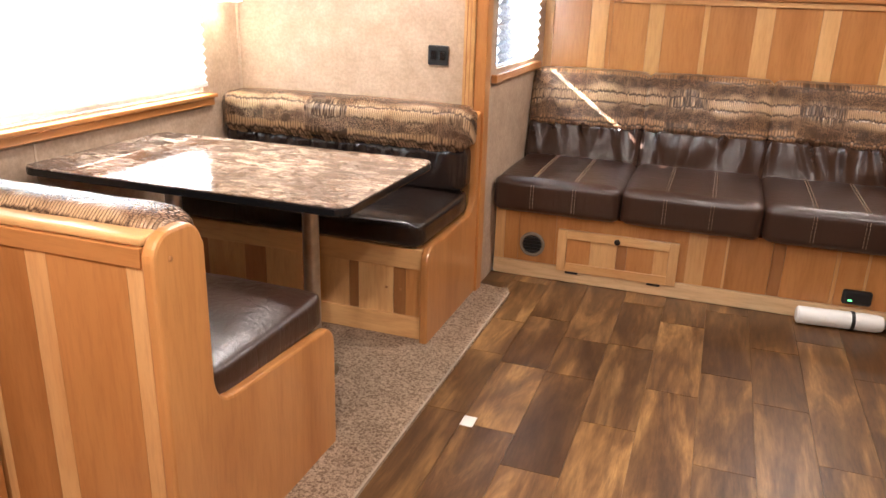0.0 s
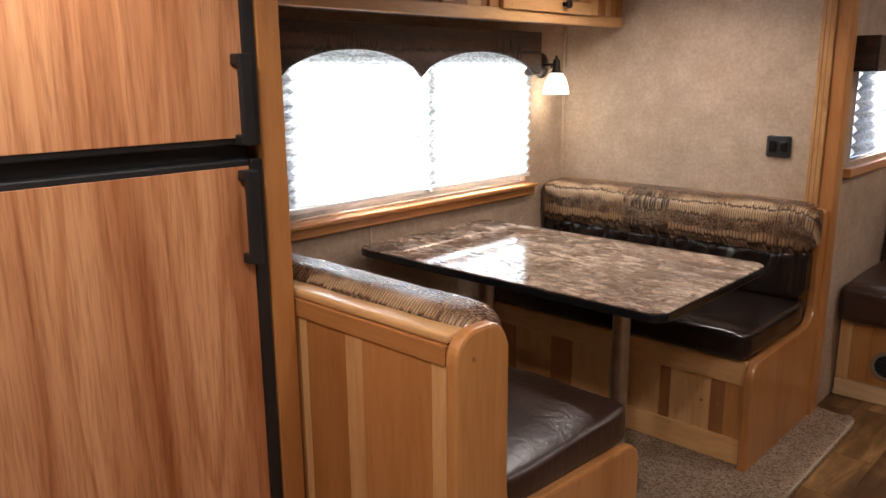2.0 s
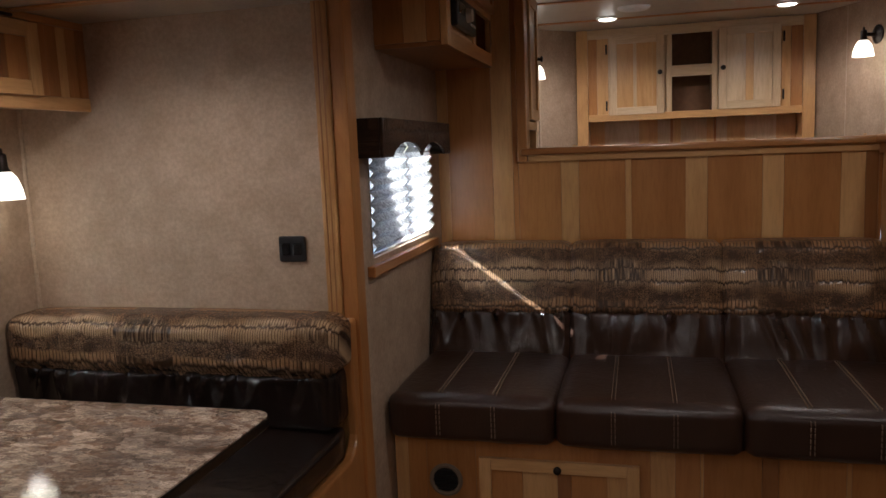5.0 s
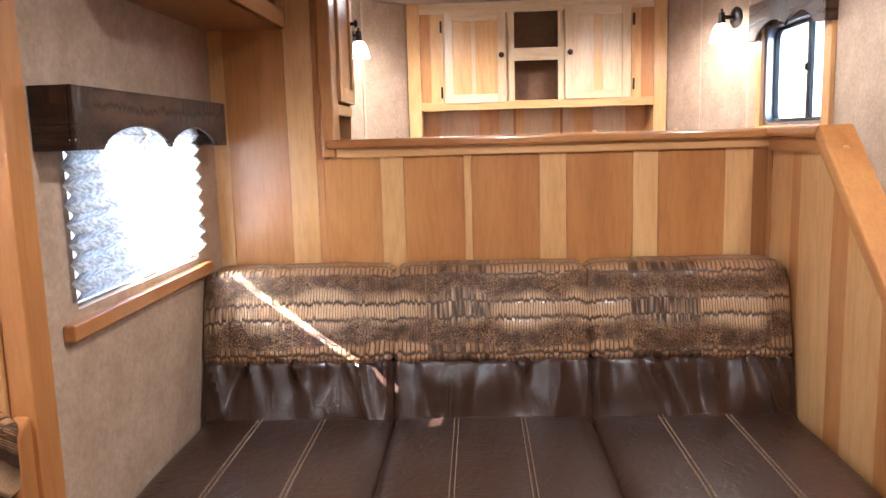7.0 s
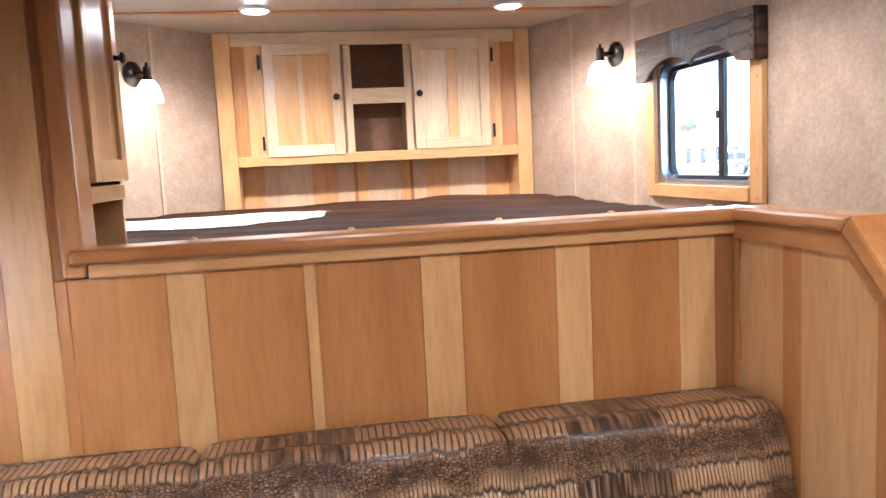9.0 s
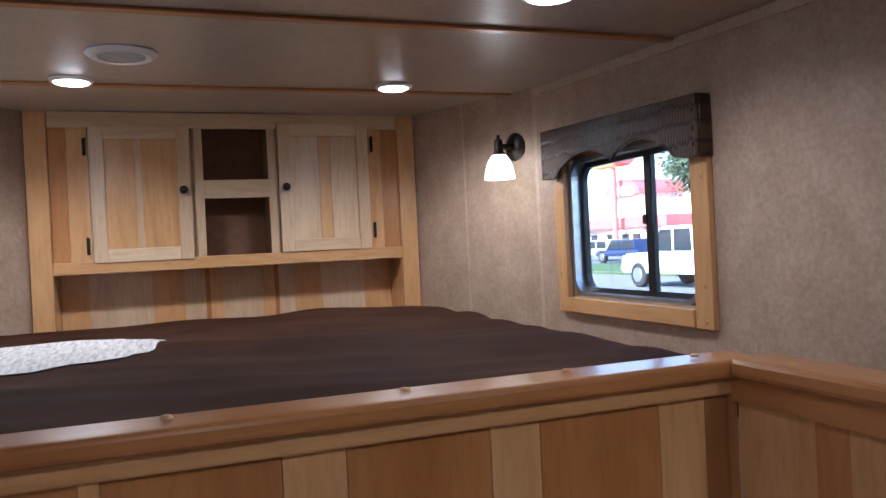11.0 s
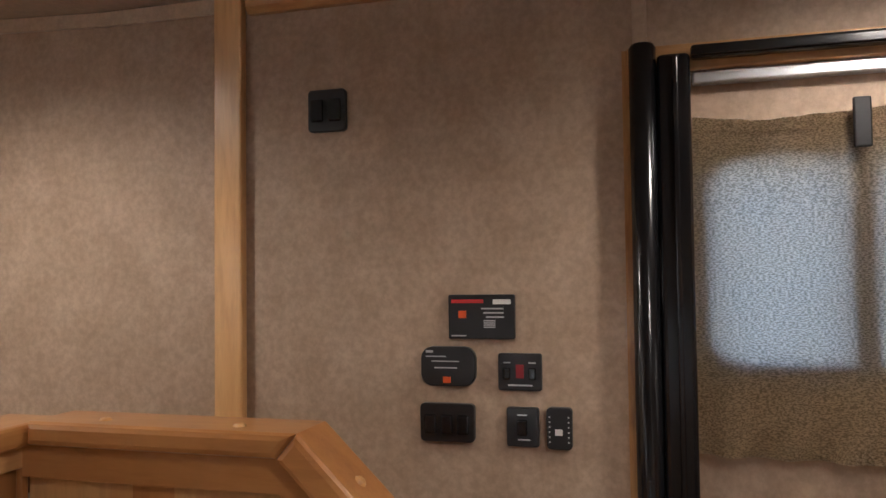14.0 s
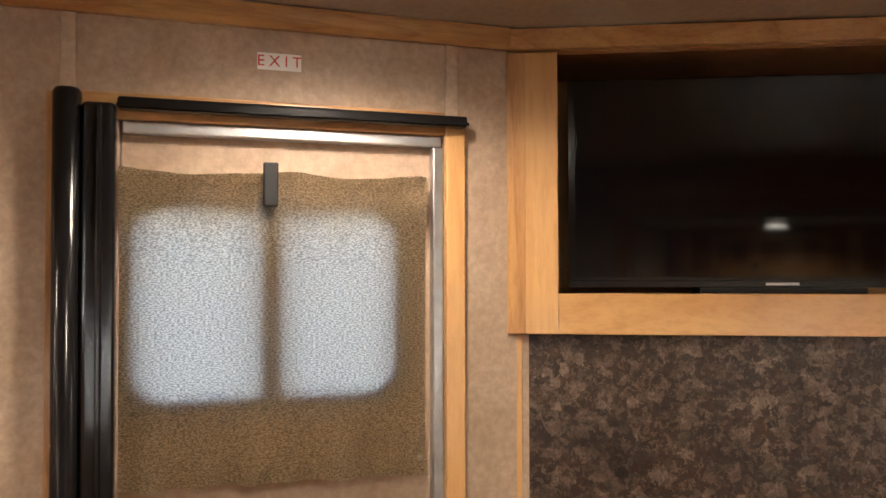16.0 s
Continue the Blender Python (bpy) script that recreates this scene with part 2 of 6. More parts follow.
def croc(name, belly, ridge, bead, axis="x", v0=3.0, height=0.345, gloss=0.3, size=1.0):
    """Embossed reptile leather in stitched patches: rows of tall ridges below and above, dark beads between, pale belly scales in the middle."""
    m, nt, b = material(name, gloss)
    lk = nt.links.new

    def calc(op, *vals):
        n = nt.nodes.new("ShaderNodeMath")
        n.operation = op
        for k, v in enumerate(vals):
            if isinstance(v, (int, float)):
                n.inputs[k].default_value = v
            else:
                lk(v, n.inputs[k])
        return n.outputs[0]

    tc = nt.nodes.new("ShaderNodeTexCoord")
    xyz = nt.nodes.new("ShaderNodeSeparateXYZ")
    lk(tc.outputs["Object"], xyz.inputs[0])
    warp = tex(nt, tc.outputs["Object"], Scale=7.0, Detail=2.0)
    wob = calc("SUBTRACT", warp.outputs[0], 0.5)
    u = xyz.outputs[0 if axis == "x" else 1]
    v = calc("MULTIPLY_ADD", xyz.outputs[1], 0.7, xyz.outputs[2]) if axis == "x" else xyz.outputs[2]
    u = calc("MULTIPLY_ADD", wob, 0.02, u)
    patch = calc("MULTIPLY", u, 1 / 0.205)
    column = calc("FLOOR", patch)
    across = calc("FRACT", patch)
    side = calc("ABSOLUTE", calc("SUBTRACT", across, 0.5))
    white = nt.nodes.new("ShaderNodeTexWhiteNoise")
    white.noise_dimensions = "1D"
    lk(column, white.inputs["W"])
    shift = calc("SUBTRACT", white.outputs["Value"], 0.5)
    p = calc("DIVIDE", calc("SUBTRACT", v, v0), height)
    p = calc("ADD", p, calc("MULTIPLY_ADD", wob, 0.3, calc("MULTIPLY", shift, 0.08)))

    def cells(su, sv, rand):
        cv = nt.nodes.new("ShaderNodeCombineXYZ")
        lk(calc("MULTIPLY", u, su * size), cv.inputs[0])
        lk(calc("MULTIPLY_ADD", wob, 0.5, calc("MULTIPLY", v, sv * size)), cv.inputs[1])
        lk(calc("MULTIPLY", column, 7.3), cv.inputs[2])
        vo = nt.nodes.new("ShaderNodeTexVoronoi")
        vo.feature, vo.voronoi_dimensions = "DISTANCE_TO_EDGE", "3D"
        vo.inputs["Randomness"].default_value, vo.inputs["Scale"].default_value = rand, 1.0
        lk(cv.outputs[0], vo.inputs["Vector"])
        return ramp(nt, vo.outputs["Distance"], [(0.02, (0, 0, 0)), (0.2, (1, 1, 1))]).outputs[0]

    in_ridge = ramp(nt, p, [(0.0, (1, 1, 1)), (0.15, (1, 1, 1)), (0.19, (0, 0, 0)), (0.86, (0, 0, 0)), (0.91, (1, 1, 1))]).outputs[0]
    bulge = calc("MULTIPLY_ADD", calc("MULTIPLY", side, side), -0.32, 0.0)
    dist = calc("ABSOLUTE", calc("SUBTRACT", p, 0.53))
    in_belly = ramp(nt, calc("ADD", dist, calc("MULTIPLY", bulge, -1.0)), [(0.13, (1, 1, 1)), (0.24, (0, 0, 0))]).outputs[0]
    edge = mixc(nt, cells(105, 165, 0.8), cells(118, 17, 0.25), in_belly)
    edge = mixc(nt, edge, cells(72, 18, 0.25), in_ridge)
    spot = tex(nt, tc.outputs["Object"], Scale=26.0, Detail=3.0)
    beads = ramp(nt, spot.outputs[0], [(0.4, bead), (0.62, tuple(k * 0.25 + q * 0.75 for k, q in zip(bead, ridge)))]).outputs[0]
    body = mixc(nt, mixc(nt, beads, belly, in_belly), ridge, in_ridge)
    flank = ramp(nt, side, [(0.25, (0, 0, 0)), (0.47, (0.4, 0.4, 0.4))]).outputs[0]
    body = mixc(nt, body, ridge, flank)
    fine = tex(nt, tc.outputs["Object"], Scale=330.0, Detail=3.0)
    grain = ramp(nt, fine.outputs[0], [(0.35, (0.75, 0.7, 0.66)), (0.62, (1.08, 1.08, 1.08))]).outputs[0]
    body = mixc(nt, body, grain, 0.8, "MULTIPLY")
    col = mixc(nt, tuple(k * 0.4 for k in bead), body, edge)
    seam = ramp(nt, side, [(0.491, (0, 0, 0)), (0.495, (0.35, 0.35, 0.35))]).outputs[0]
    lk(mixc(nt, col, tuple(min(1, k * 1.1) for k in ridge), seam), b.inputs["Base Color"])
    bump(nt, b, edge, 0.75, 0.004)
    return m


TAN, SADDLE, UMBER = (0.52, 0.34, 0.19), (0.37, 0.21, 0.105), (0.12, 0.062, 0.033)
CROC = croc("reptile_leather", TAN, SADDLE, UMBER)
CROC_BENCH = croc("reptile_leather_bench", TAN, SADDLE, UMBER, v0=2.30, height=0.26, gloss=0.22)
CROC_BOLSTER = croc("reptile_leather_bolster", TAN, SADDLE, UMBER, v0=1.05, height=0.3, gloss=0.22)
CROC_DARK = croc("dark_reptile_leather", (0.12, 0.062, 0.034), (0.09, 0.045, 0.025), (0.05, 0.025, 0.014), "y", 1.30, 0.22, 0.4, 1.15)


def plain(name, col, rough=0.4, metal=0.0, vary=0.12, scale=30.0, bumps=0.05):
    m, nt, b = material(name, rough, metal)
    n = tex(nt, coords(nt, (1, 1, 1)).outputs[0], Scale=scale, Detail=4.0)
    c = ramp(nt, n.outputs[0], [(0.3, tuple(k * (1 - vary) for k in col)), (0.7, tuple(min(1, k * (1 + vary)) for k in col))])
    nt.links.new(c.outputs[0], b.inputs["Base Color"])
    if bumps:
        bump(nt, b, n.outputs[0], bumps, 0.003)
    return m


BLACK = plain("black_plastic", (0.012, 0.012, 0.013), 0.38)
GLOSS_BLACK = plain("gloss_black", (0.008, 0.008, 0.009), 0.16, bumps=0)
BRONZE = plain("oil_rubbed_bronze", (0.03, 0.022, 0.018), 0.38, 0.7)
STEEL = plain("brushed_steel", (0.55, 0.55, 0.55), 0.3, 1.0)
ALU = plain("aluminium", (0.62, 0.63, 0.65), 0.35, 1.0)
WHITE = plain("white_plastic", (0.78, 0.77, 0.75), 0.4, vary=0.03)
WHITE_PAINT = plain("white_paint", (0.75, 0.75, 0.75), 0.35, vary=0.04)
PAPER = plain("paper", (0.8, 0.79, 0.75), 0.7, vary=0.04)
RED = plain("red_ink", (0.6, 0.03, 0.03), 0.5)
GREY = plain("grey_ink", (0.45, 0.45, 0.46), 0.5)
STITCH = plain("stitching", (0.22, 0.15, 0.10), 0.7)
SCREEN = plain("screen_glass", (0.004, 0.004, 0.005), 0.05, bumps=0)
TOE = wood("pale_toe_board", (0.78, 0.56, 0.32), (0.66, 0.42, 0.2), "x", vary=0.05)
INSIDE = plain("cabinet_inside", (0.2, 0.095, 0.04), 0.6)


def carpet_material():
    m, nt, b = material("beige_carpet", 0.95, 0, 0.1)
    mp = coords(nt, (1, 1, 1), False)
    n = tex(nt, mp.outputs[0], Scale=120.0, Detail=3.0, Roughness=0.85)
    big = tex(nt, mp.outputs[0], Scale=7.0, Detail=3.0)
    c = ramp(nt, n.outputs[0], [(0.38, (0.16, 0.098, 0.06)), (0.60, (0.58, 0.42, 0.29))])
    s = ramp(nt, big.outputs[0], [(0.3, (0.85, 0.84, 0.83)), (0.7, (1.05, 1.05, 1.05))])
    nt.links.new(mixc(nt, c.outputs[0], s.outputs[0], 1.0, "MULTIPLY"), b.inputs["Base Color"])
    bump(nt, b, n.outputs[0], 1.0, 0.012)
    return m


CARPET = carpet_material()


def plank_material():
    m, nt, b = material("vinyl_plank", 0.36)
    n1 = tex(nt, coords(nt, (9, 1.6, 9)).outputs[0], Scale=1.0, Detail=5.0, Roughness=0.65, Distortion=0.8)
    n2 = tex(nt, coords(nt, (60, 7, 60)).outputs[0], Scale=1.0, Detail=4.0, Roughness=0.7)
    n3 = tex(nt, coords(nt, (5, 4, 5)).outputs[0], Scale=1.0, Detail=3.0)
    c = ramp(nt, n1.outputs[0], [(0.28, (0.055, 0.026, 0.011)), (0.5, (0.14, 0.072, 0.028)), (0.72, (0.36, 0.21, 0.085))])
    info = nt.nodes.new("ShaderNodeObjectInfo")
    tone = ramp(nt, info.outputs["Random"], [(0.0, (0.72, 0.66, 0.58)), (0.4, (0.98, 0.93, 0.84)), (0.75, (1.12, 1.08, 0.95)), (1.0, (1.5, 1.42, 1.2))])
    col = mixc(nt, c.outputs[0], tone.outputs[0], 1.0, "MULTIPLY")
    pores = ramp(nt, n2.outputs[0], [(0.35, (0.6, 0.55, 0.5)), (0.6, (1.1, 1.1, 1.1))])
    col = mixc(nt, col, pores.outputs[0], 0.8, "MULTIPLY")
    blot = ramp(nt, n3.outputs[0], [(0.35, (0.7, 0.66, 0.62)), (0.6, (1, 1, 1))])
    col = mixc(nt, col, blot.outputs[0], 0.8, "MULTIPLY")
    nt.links.new(col, b.inputs["Base Color"])
    bump(nt, b, n2.outputs[0], 0.15, 0.002)
    return m


PLANK = plank_material()


def granite(name, cols, rough, scale=(1, 1, 1)):
    """Stone-look laminate: ragged flakes in several colours, drifting along the sheet."""
    m, nt, b = material(name, rough)
    mp = coords(nt, scale, False)
    push = tex(nt, mp.outputs[0], Scale=30.0, Detail=5.0, Roughness=0.7)
    warp = nt.nodes.new("ShaderNodeVectorMath")
    warp.operation = "MULTIPLY_ADD"
    warp.inputs[1].default_value = (0.06, 0.06, 0.06)
    nt.links.new(push.outputs["Color"], warp.inputs[0])
    nt.links.new(mp.outputs[0], warp.inputs[2])
    out = None
    for size, share in ((38.0, None), (95.0, 0.45)):
        v = tex(nt, warp.outputs[0], "ShaderNodeTexVoronoi", Scale=size)
        one = nt.nodes.new("ShaderNodeSeparateColor")
        nt.links.new(v.outputs["Color"], one.inputs[0])
        c = ramp(nt, one.outputs[0], [(0.0, cols[0]), (0.3, cols[1]), (0.55, cols[2]), (0.78, cols[3]), (0.95, tuple(k * 1.5 for k in cols[3]))]).outputs[0]
        out = c if out is None else mixc(nt, out, c, share)
    drift = tex(nt, mp.outputs[0], Scale=7.0, Detail=4.0, Roughness=0.6)
    cloud = ramp(nt, drift.outputs[0], [(0.35, (0.55, 0.5, 0.48)), (0.62, (1.25, 1.2, 1.15))]).outputs[0]
    speck = tex(nt, mp.outputs[0], Scale=160.0, Detail=3.0, Roughness=0.8)
    dots = ramp(nt, speck.outputs[0], [(0.36, (0.3, 0.27, 0.25)), (0.5, (1, 1, 1))]).outputs[0]
    out = mixc(nt, mixc(nt, out, cloud, 1.0, "MULTIPLY"), dots, 0.8, "MULTIPLY")
    nt.links.new(out, b.inputs["Base Color"])
    return m


GRANITE = granite("table_laminate", [(0.06, 0.04, 0.032), (0.27, 0.17, 0.115), (0.22, 0.18, 0.16), (0.46, 0.38, 0.31)], 0.08, (0.6, 1, 1))
SPLASH = granite("backsplash_laminate", [(0.009, 0.007, 0.006), (0.055, 0.028, 0.017), (0.022, 0.015, 0.012), (0.13, 0.1, 0.078)], 0.4, (1.4, 1.4, 1.4))


def cloth_through(name, col, through, weave=300.0, amount=0.5, stretch=(1, 1.0, 2.2), low=0.42):
    """Fabric that lets part of the daylight through."""
    m, nt, b = material(name, 0.85, 0, 0.15)
    n = tex(nt, coords(nt, stretch, False).outputs[0], Scale=weave, Detail=2.0)
    c = ramp(nt, n.outputs[0], [(0.35, tuple(k * 0.72 for k in col)), (0.65, tuple(min(1, k * 1.2) for k in col))])
    nt.links.new(c.outputs[0], b.inputs["Base Color"])
    bump(nt, b, n.outputs[0], 0.4, 0.003)
    t = nt.nodes.new("ShaderNodeBsdfTranslucent")
    tr = ramp(nt, n.outputs[0], [(0.4, tuple(k * low for k in through)), (0.6, through)])
    nt.links.new(tr.outputs[0], t.inputs["Color"])
    mx = nt.nodes.new("ShaderNodeMixShader")
    mx.inputs[0].default_value = amount
    nt.links.new(b.outputs[0], mx.inputs[1])
    nt.links.new(t.outputs[0], mx.inputs[2])
    nt.links.new(mx.outputs[0], nt.nodes["Material Output"].inputs["Surface"])
    return m


BLIND = cloth_through("pleated_shade", (0.72, 0.72, 0.7), (0.5, 0.52, 0.52), 60.0, 0.5)
BLIND_SIDE = cloth_through("pleated_shade_side", (0.6, 0.6, 0.58), (0.5, 0.52, 0.54), 60.0, 0.6)
OLIVE = cloth_through("olive_cloth", (0.22, 0.16, 0.085), (0.95, 0.88, 0.79), 560.0, 0.58, (1, 0.4, 1.0), 0.42)


def glass_material(name, tint=(1, 1, 1), rough=0.0):
    m, nt, b = material(name, rough)
    b.inputs["Base Color"].default_value = (*tint, 1)
    b.inputs["Transmission Weight"].default_value, b.inputs["IOR"].default_value = 1.0, 1.45
    return m


GLASS = glass_material("window_glass")


def glow(name, col, strength):
    m, nt, b = material(name, 0.4)
    b.inputs["Base Color"].default_value = (*[min(0.8, k) for k in col], 1)
    b.inputs["Emission Color"].default_value, b.inputs["Emission Strength"].default_value = (*col, 1), strength
    return m


LENS = glow("lamp_lens", (1.0, 0.93, 0.8), 3.0)
SHADE = glow("lit_opal_glass", (1.0, 0.88, 0.68), 0.8)
LED_ORANGE = glow("orange_led", (0.5, 0.07, 0.01), 0.04)
LED_RED = glow("red_led", (0.2, 0.004, 0.008), 0.005)
LED_GREEN = glow("green_led", (0.2, 1.0, 0.3), 0.12)

TONE = {"D": WOOD, "L": PALE, "B": BROWN, "W": BLOND}


def boards(parent, axis, w0, w1, edges, v0, v1, tones, grain="z", name="board"):
    """Veneer boards side by side on a plane across axis, each one a piece of its own."""
    for a, b, t in zip(edges, edges[1:], tones):
        bm = prism([(a + 0.0006, v0), (b - 0.0006, v0), (b - 0.0006, v1), (a + 0.0006, v1)], axis, w0, w1)
        part(name, bm, TONE[t][grain], parent)


# ---- setting: shell ----
LEFT, RIGHT, SLIDE, END, HALF = -0.907, 1.33, -2.09, 2.487, 3.63
CEILING, SLIDE_CEILING = 2.04, 1.80
REAR = -2.2


def ceil_z(y):
    return CEILING + max(0.0, y - 3.85) * 0.045


floor = structure("floor", boxes((-2.15, 1.39, REAR, 2.53, -0.12, -0.006), (LEFT, 1.39, 2.5305, 3.7, -0.12, -0.006)), PLANK, "brown wood-look vinyl plank floor", "floor")
part("toe_gap_floor", boxes((LEFT, 1.33, 2.8, 3.62, -0.005, -0.002)), PLANK, floor)

# slide-out carpet with a rounded, bound lip
carpet_outline = [(-2.09, REAR), (-0.745, REAR)] + arc(-0.785, 2.50, 0.05, 0.07, 0, 90, 6) + [(-0.90, 2.585), (-0.90, 2.48), (-2.09, 2.48)]
carpet = structure("carpet", prism(carpet_outline, "z", 0.0, 0.012, 0.004), CARPET, "beige cut-pile carpet with a rounded bound edge", "carpet")
part("binding", prism([(-0.746, REAR), (-0.738, REAR)] + arc(-0.785, 2.50, 0.047, 0.078, 0, 90, 6) + arc(-0.785, 2.50, 0.039, 0.07, 90, 0, 6), "z", 0.001, 0.014),
     plain("carpet_binding", (0.35, 0.26, 0.18), 0.9), carpet)


def wall_x(name, x0, x1, y0, y1, z0, z1, hole, label):
    """A wall along Y with one window hole (y0, y1, z0, z1)."""
    a, b, c, d = hole
    return structure(name, boxes((x0, x1, y0, a, z0, z1), (x0, x1, b, y1, z0, z1), (x0, x1, a, b, z0, c), (x0, x1, a, b, d, z1)), WALL, label, "wall")


wall_x("wall_slide", SLIDE - 0.06, SLIDE, 0.4, 2.55, -0.05, 1.9, (0.90, 2.20, 0.86, 1.44), "beige textured vinyl wall of the dinette slide-out")
structure("wall_slide_end", boxes((SLIDE, -0.98, END, END + 0.05, 0, 1.9)), WALL, "beige textured vinyl end wall of the slide-out", "wall")
structure("wall_slide_rear", boxes((SLIDE - 0.06, LEFT, REAR - 0.06, REAR, 0, 2.1)), WALL, "beige wall behind the refrigerator", "wall")
structure("wall_slide_back", boxes((SLIDE - 0.06, SLIDE, REAR, 0.4, -0.05, 2.1)), WALL, "beige wall beside the refrigerator", "wall")
structure("ceiling_slide", boxes((SLIDE - 0.06, -0.93, REAR, 2.53, SLIDE_CEILING, SLIDE_CEILING + 0.03)), CEIL, "taupe vinyl ceiling of the slide-out", "ceiling")
structure("trim_slide_ceiling", boxes((SLIDE, -0.94, 2.17, 2.21, SLIDE_CEILING - 0.008, SLIDE_CEILING - 0.0005), bevel=0.003), OAK["x"], "thin oak batten on the slide-out ceiling", "trim")
structure("trim_slide_corner", boxes((SLIDE, SLIDE + 0.012, END - 0.012, END - 0.001, 0.1, SLIDE_CEILING), bevel=0.002), SEAM, "beige corner strip of the slide-out", "trim")
structure("trim_panel_seam", boxes((SLIDE, SLIDE + 0.004, 1.275, 1.283, 0.1, 0.84)), SEAM, "beige seam strip on the slide-out wall", "trim")
post = structure("trim_slide_post", boxes((-0.985, -0.937, END - 0.022, END + 0.06, 0, 1.99), bevel=0.004), OAK["z"], "oak post at the end of the slide-out", "trim")
part("post_side", boxes((-0.936, -0.886, END - 0.012, END + 0.062, 0, 1.99), bevel=0.003), WOOD["z"], post)
# grooves are not cut: proud darker strips carry their shade as colour
part("groove", boxes((-0.972, -0.968, END - 0.0235, END - 0.021, 0, 1.99)), BROWN["z"], post)
part("groove", boxes((-0.956, -0.952, END - 0.0235, END - 0.021, 0, 1.99)), BROWN["z"], post)
header = structure("trim_slide_header", boxes((-0.93, -0.872, REAR, 2.60, 1.83, CEILING + 0.02), bevel=0.005), OAK["y"], "oak header board over the slide-out opening", "trim")

wall_x("wall_left", LEFT - 0.06, LEFT, END + 0.05, 3.66, 0, 2.2, (2.70, 3.42, 0.985, 1.40), "beige textured vinyl side wall beside the sofa")
wall_x("wall_left_bed", LEFT - 0.06, LEFT, 3.66, 5.28, 0, 2.2, (4.235, 4.885, 1.345, 1.80), "beige textured vinyl side wall beside the bed")
structure("wall_left_upper", boxes((LEFT - 0.06, LEFT - 0.03, REAR, END + 0.05, 1.83, 2.1)), WALL, "beige wall above the slide-out opening", "wall")

# right wall with bed window and entry door openings
WIN, DOOR = (4.235, 4.885, 1.345, 1.80), (2.215, 2.764, -0.05, 1.83)
structure("wall_right", boxes((RIGHT, RIGHT + 0.06, 2.0, DOOR[0], 0, 2.2), (RIGHT, RIGHT + 0.06, DOOR[0], DOOR[1], DOOR[3], 2.2),
                              (RIGHT, RIGHT + 0.06, DOOR[1], WIN[0], 0, 2.2), (RIGHT, RIGHT + 0.06, WIN[1], 5.11, 0, 2.2),
                              (RIGHT, RIGHT + 0.06, WIN[0], WIN[1], 0, WIN[2]), (RIGHT, RIGHT + 0.06, WIN[0], WIN[1], WIN[3], 2.2)),
          WALL, "beige textured vinyl wall with entry door and bedroom window", "wall")


def slab(name, p, q, z0, z1, thick, mat, label, category="wall", smooth=False):
    """A straight upright slab from p to q in plan; its thickness grows to the right of the way."""
    d = (Vector(q) - Vector(p)).normalized()
    n = Vector((d.y, -d.x)) * thick
    pts = [p, q, (q[0] + n.x, q[1] + n.y), (p[0] + n.x, p[1] + n.y)]
    return structure(name, prism(pts, "z", z0, z1), mat, label, category)


NR, NRF, NL, NLF = (1.33, 5.11), (1.11, 5.92), (-0.907, 5.28), (-0.45, 5.92)
slab("wall_nose_right", NRF, NR, 1.0, 2.25, -0.05, WALL, "beige angled wall panel at the nose")
slab("wall_nose_left", NL, NLF, 1.0, 2.25, -0.05, WALL, "beige angled wall panel at the nose")
slab("trim_nose_seam", (1.215, 5.53), (1.212, 5.545), 1.0, 2.12, 0.02, SEAM, "beige seam strip on the nose wall", "trim")
slab("trim_nose_corner", (1.332, 5.095), (1.325, 5.12), 1.0, 2.1, 0.006, SEAM, "beige corner strip on the nose wall", "trim")
slab("trim_nose_seam_left", (-0.69, 5.58), (-0.68, 5.594), 1.0, 2.12, 0.006, SEAM, "beige seam strip on the nose wall", "trim")
structure("wall_nose_front", boxes((-0.6, 1.3, 6.11, 6.16, 1.0, 2.25)), WALL, "wall behind the bed head", "wall")
structure("wall_rear", boxes((LEFT, 1.0, REAR - 0.06, REAR, 0, 2.1)), WALL, "beige rear wall", "wall")

main_ceiling = [(REAR, CEILING), (3.85, CEILING), (6.2, ceil_z(6.2)), (6.2, ceil_z(6.2) + 0.04), (3.85, CEILING + 0.04), (REAR, CEILING + 0.04)]
structure("ceiling", prism(main_ceiling, "x", LEFT - 0.05, RIGHT + 0.05), CEIL, "taupe vinyl ceiling panels", "ceiling")
for y in (4.30, 5.25):
    z = ceil_z(y)
    structure("trim_ceiling", boxes((LEFT, RIGHT, y - 0.016, y + 0.016, z - 0.009, z - 0.0008), bevel=0.003), WOOD["x"], "thin wooden batten across the ceiling", "trim")
structure("trim_wall_top", prism([(3.6, CEILING - 0.03), (3.85, CEILING - 0.03), (5.11, ceil_z(5.11) - 0.03), (5.11, ceil_z(5.11) - 0.002), (3.85, CEILING - 0.002), (3.6, CEILING - 0.002)], "x", RIGHT - 0.008, RIGHT - 0.0005), SEAM, "beige strip along the top of the wall", "trim")
structure("trim_crown", prism([(RIGHT - 0.022, CEILING - 0.002), (RIGHT - 0.0005, CEILING - 0.002), (RIGHT - 0.0005, CEILING - 0.04), (RIGHT - 0.012, CEILING - 0.04), (RIGHT - 0.022, CEILING - 0.03)], "y", 2.09, 3.536), OAK["y"], "oak crown strip over the entry door", "trim")
structure("trim_wall_post", boxes((RIGHT - 0.022, RIGHT - 0.0005, 3.545, 3.602, 0.0, CEILING - 0.002), bevel=0.004), PALE["z"], "pale wooden post on the side wall", "trim")
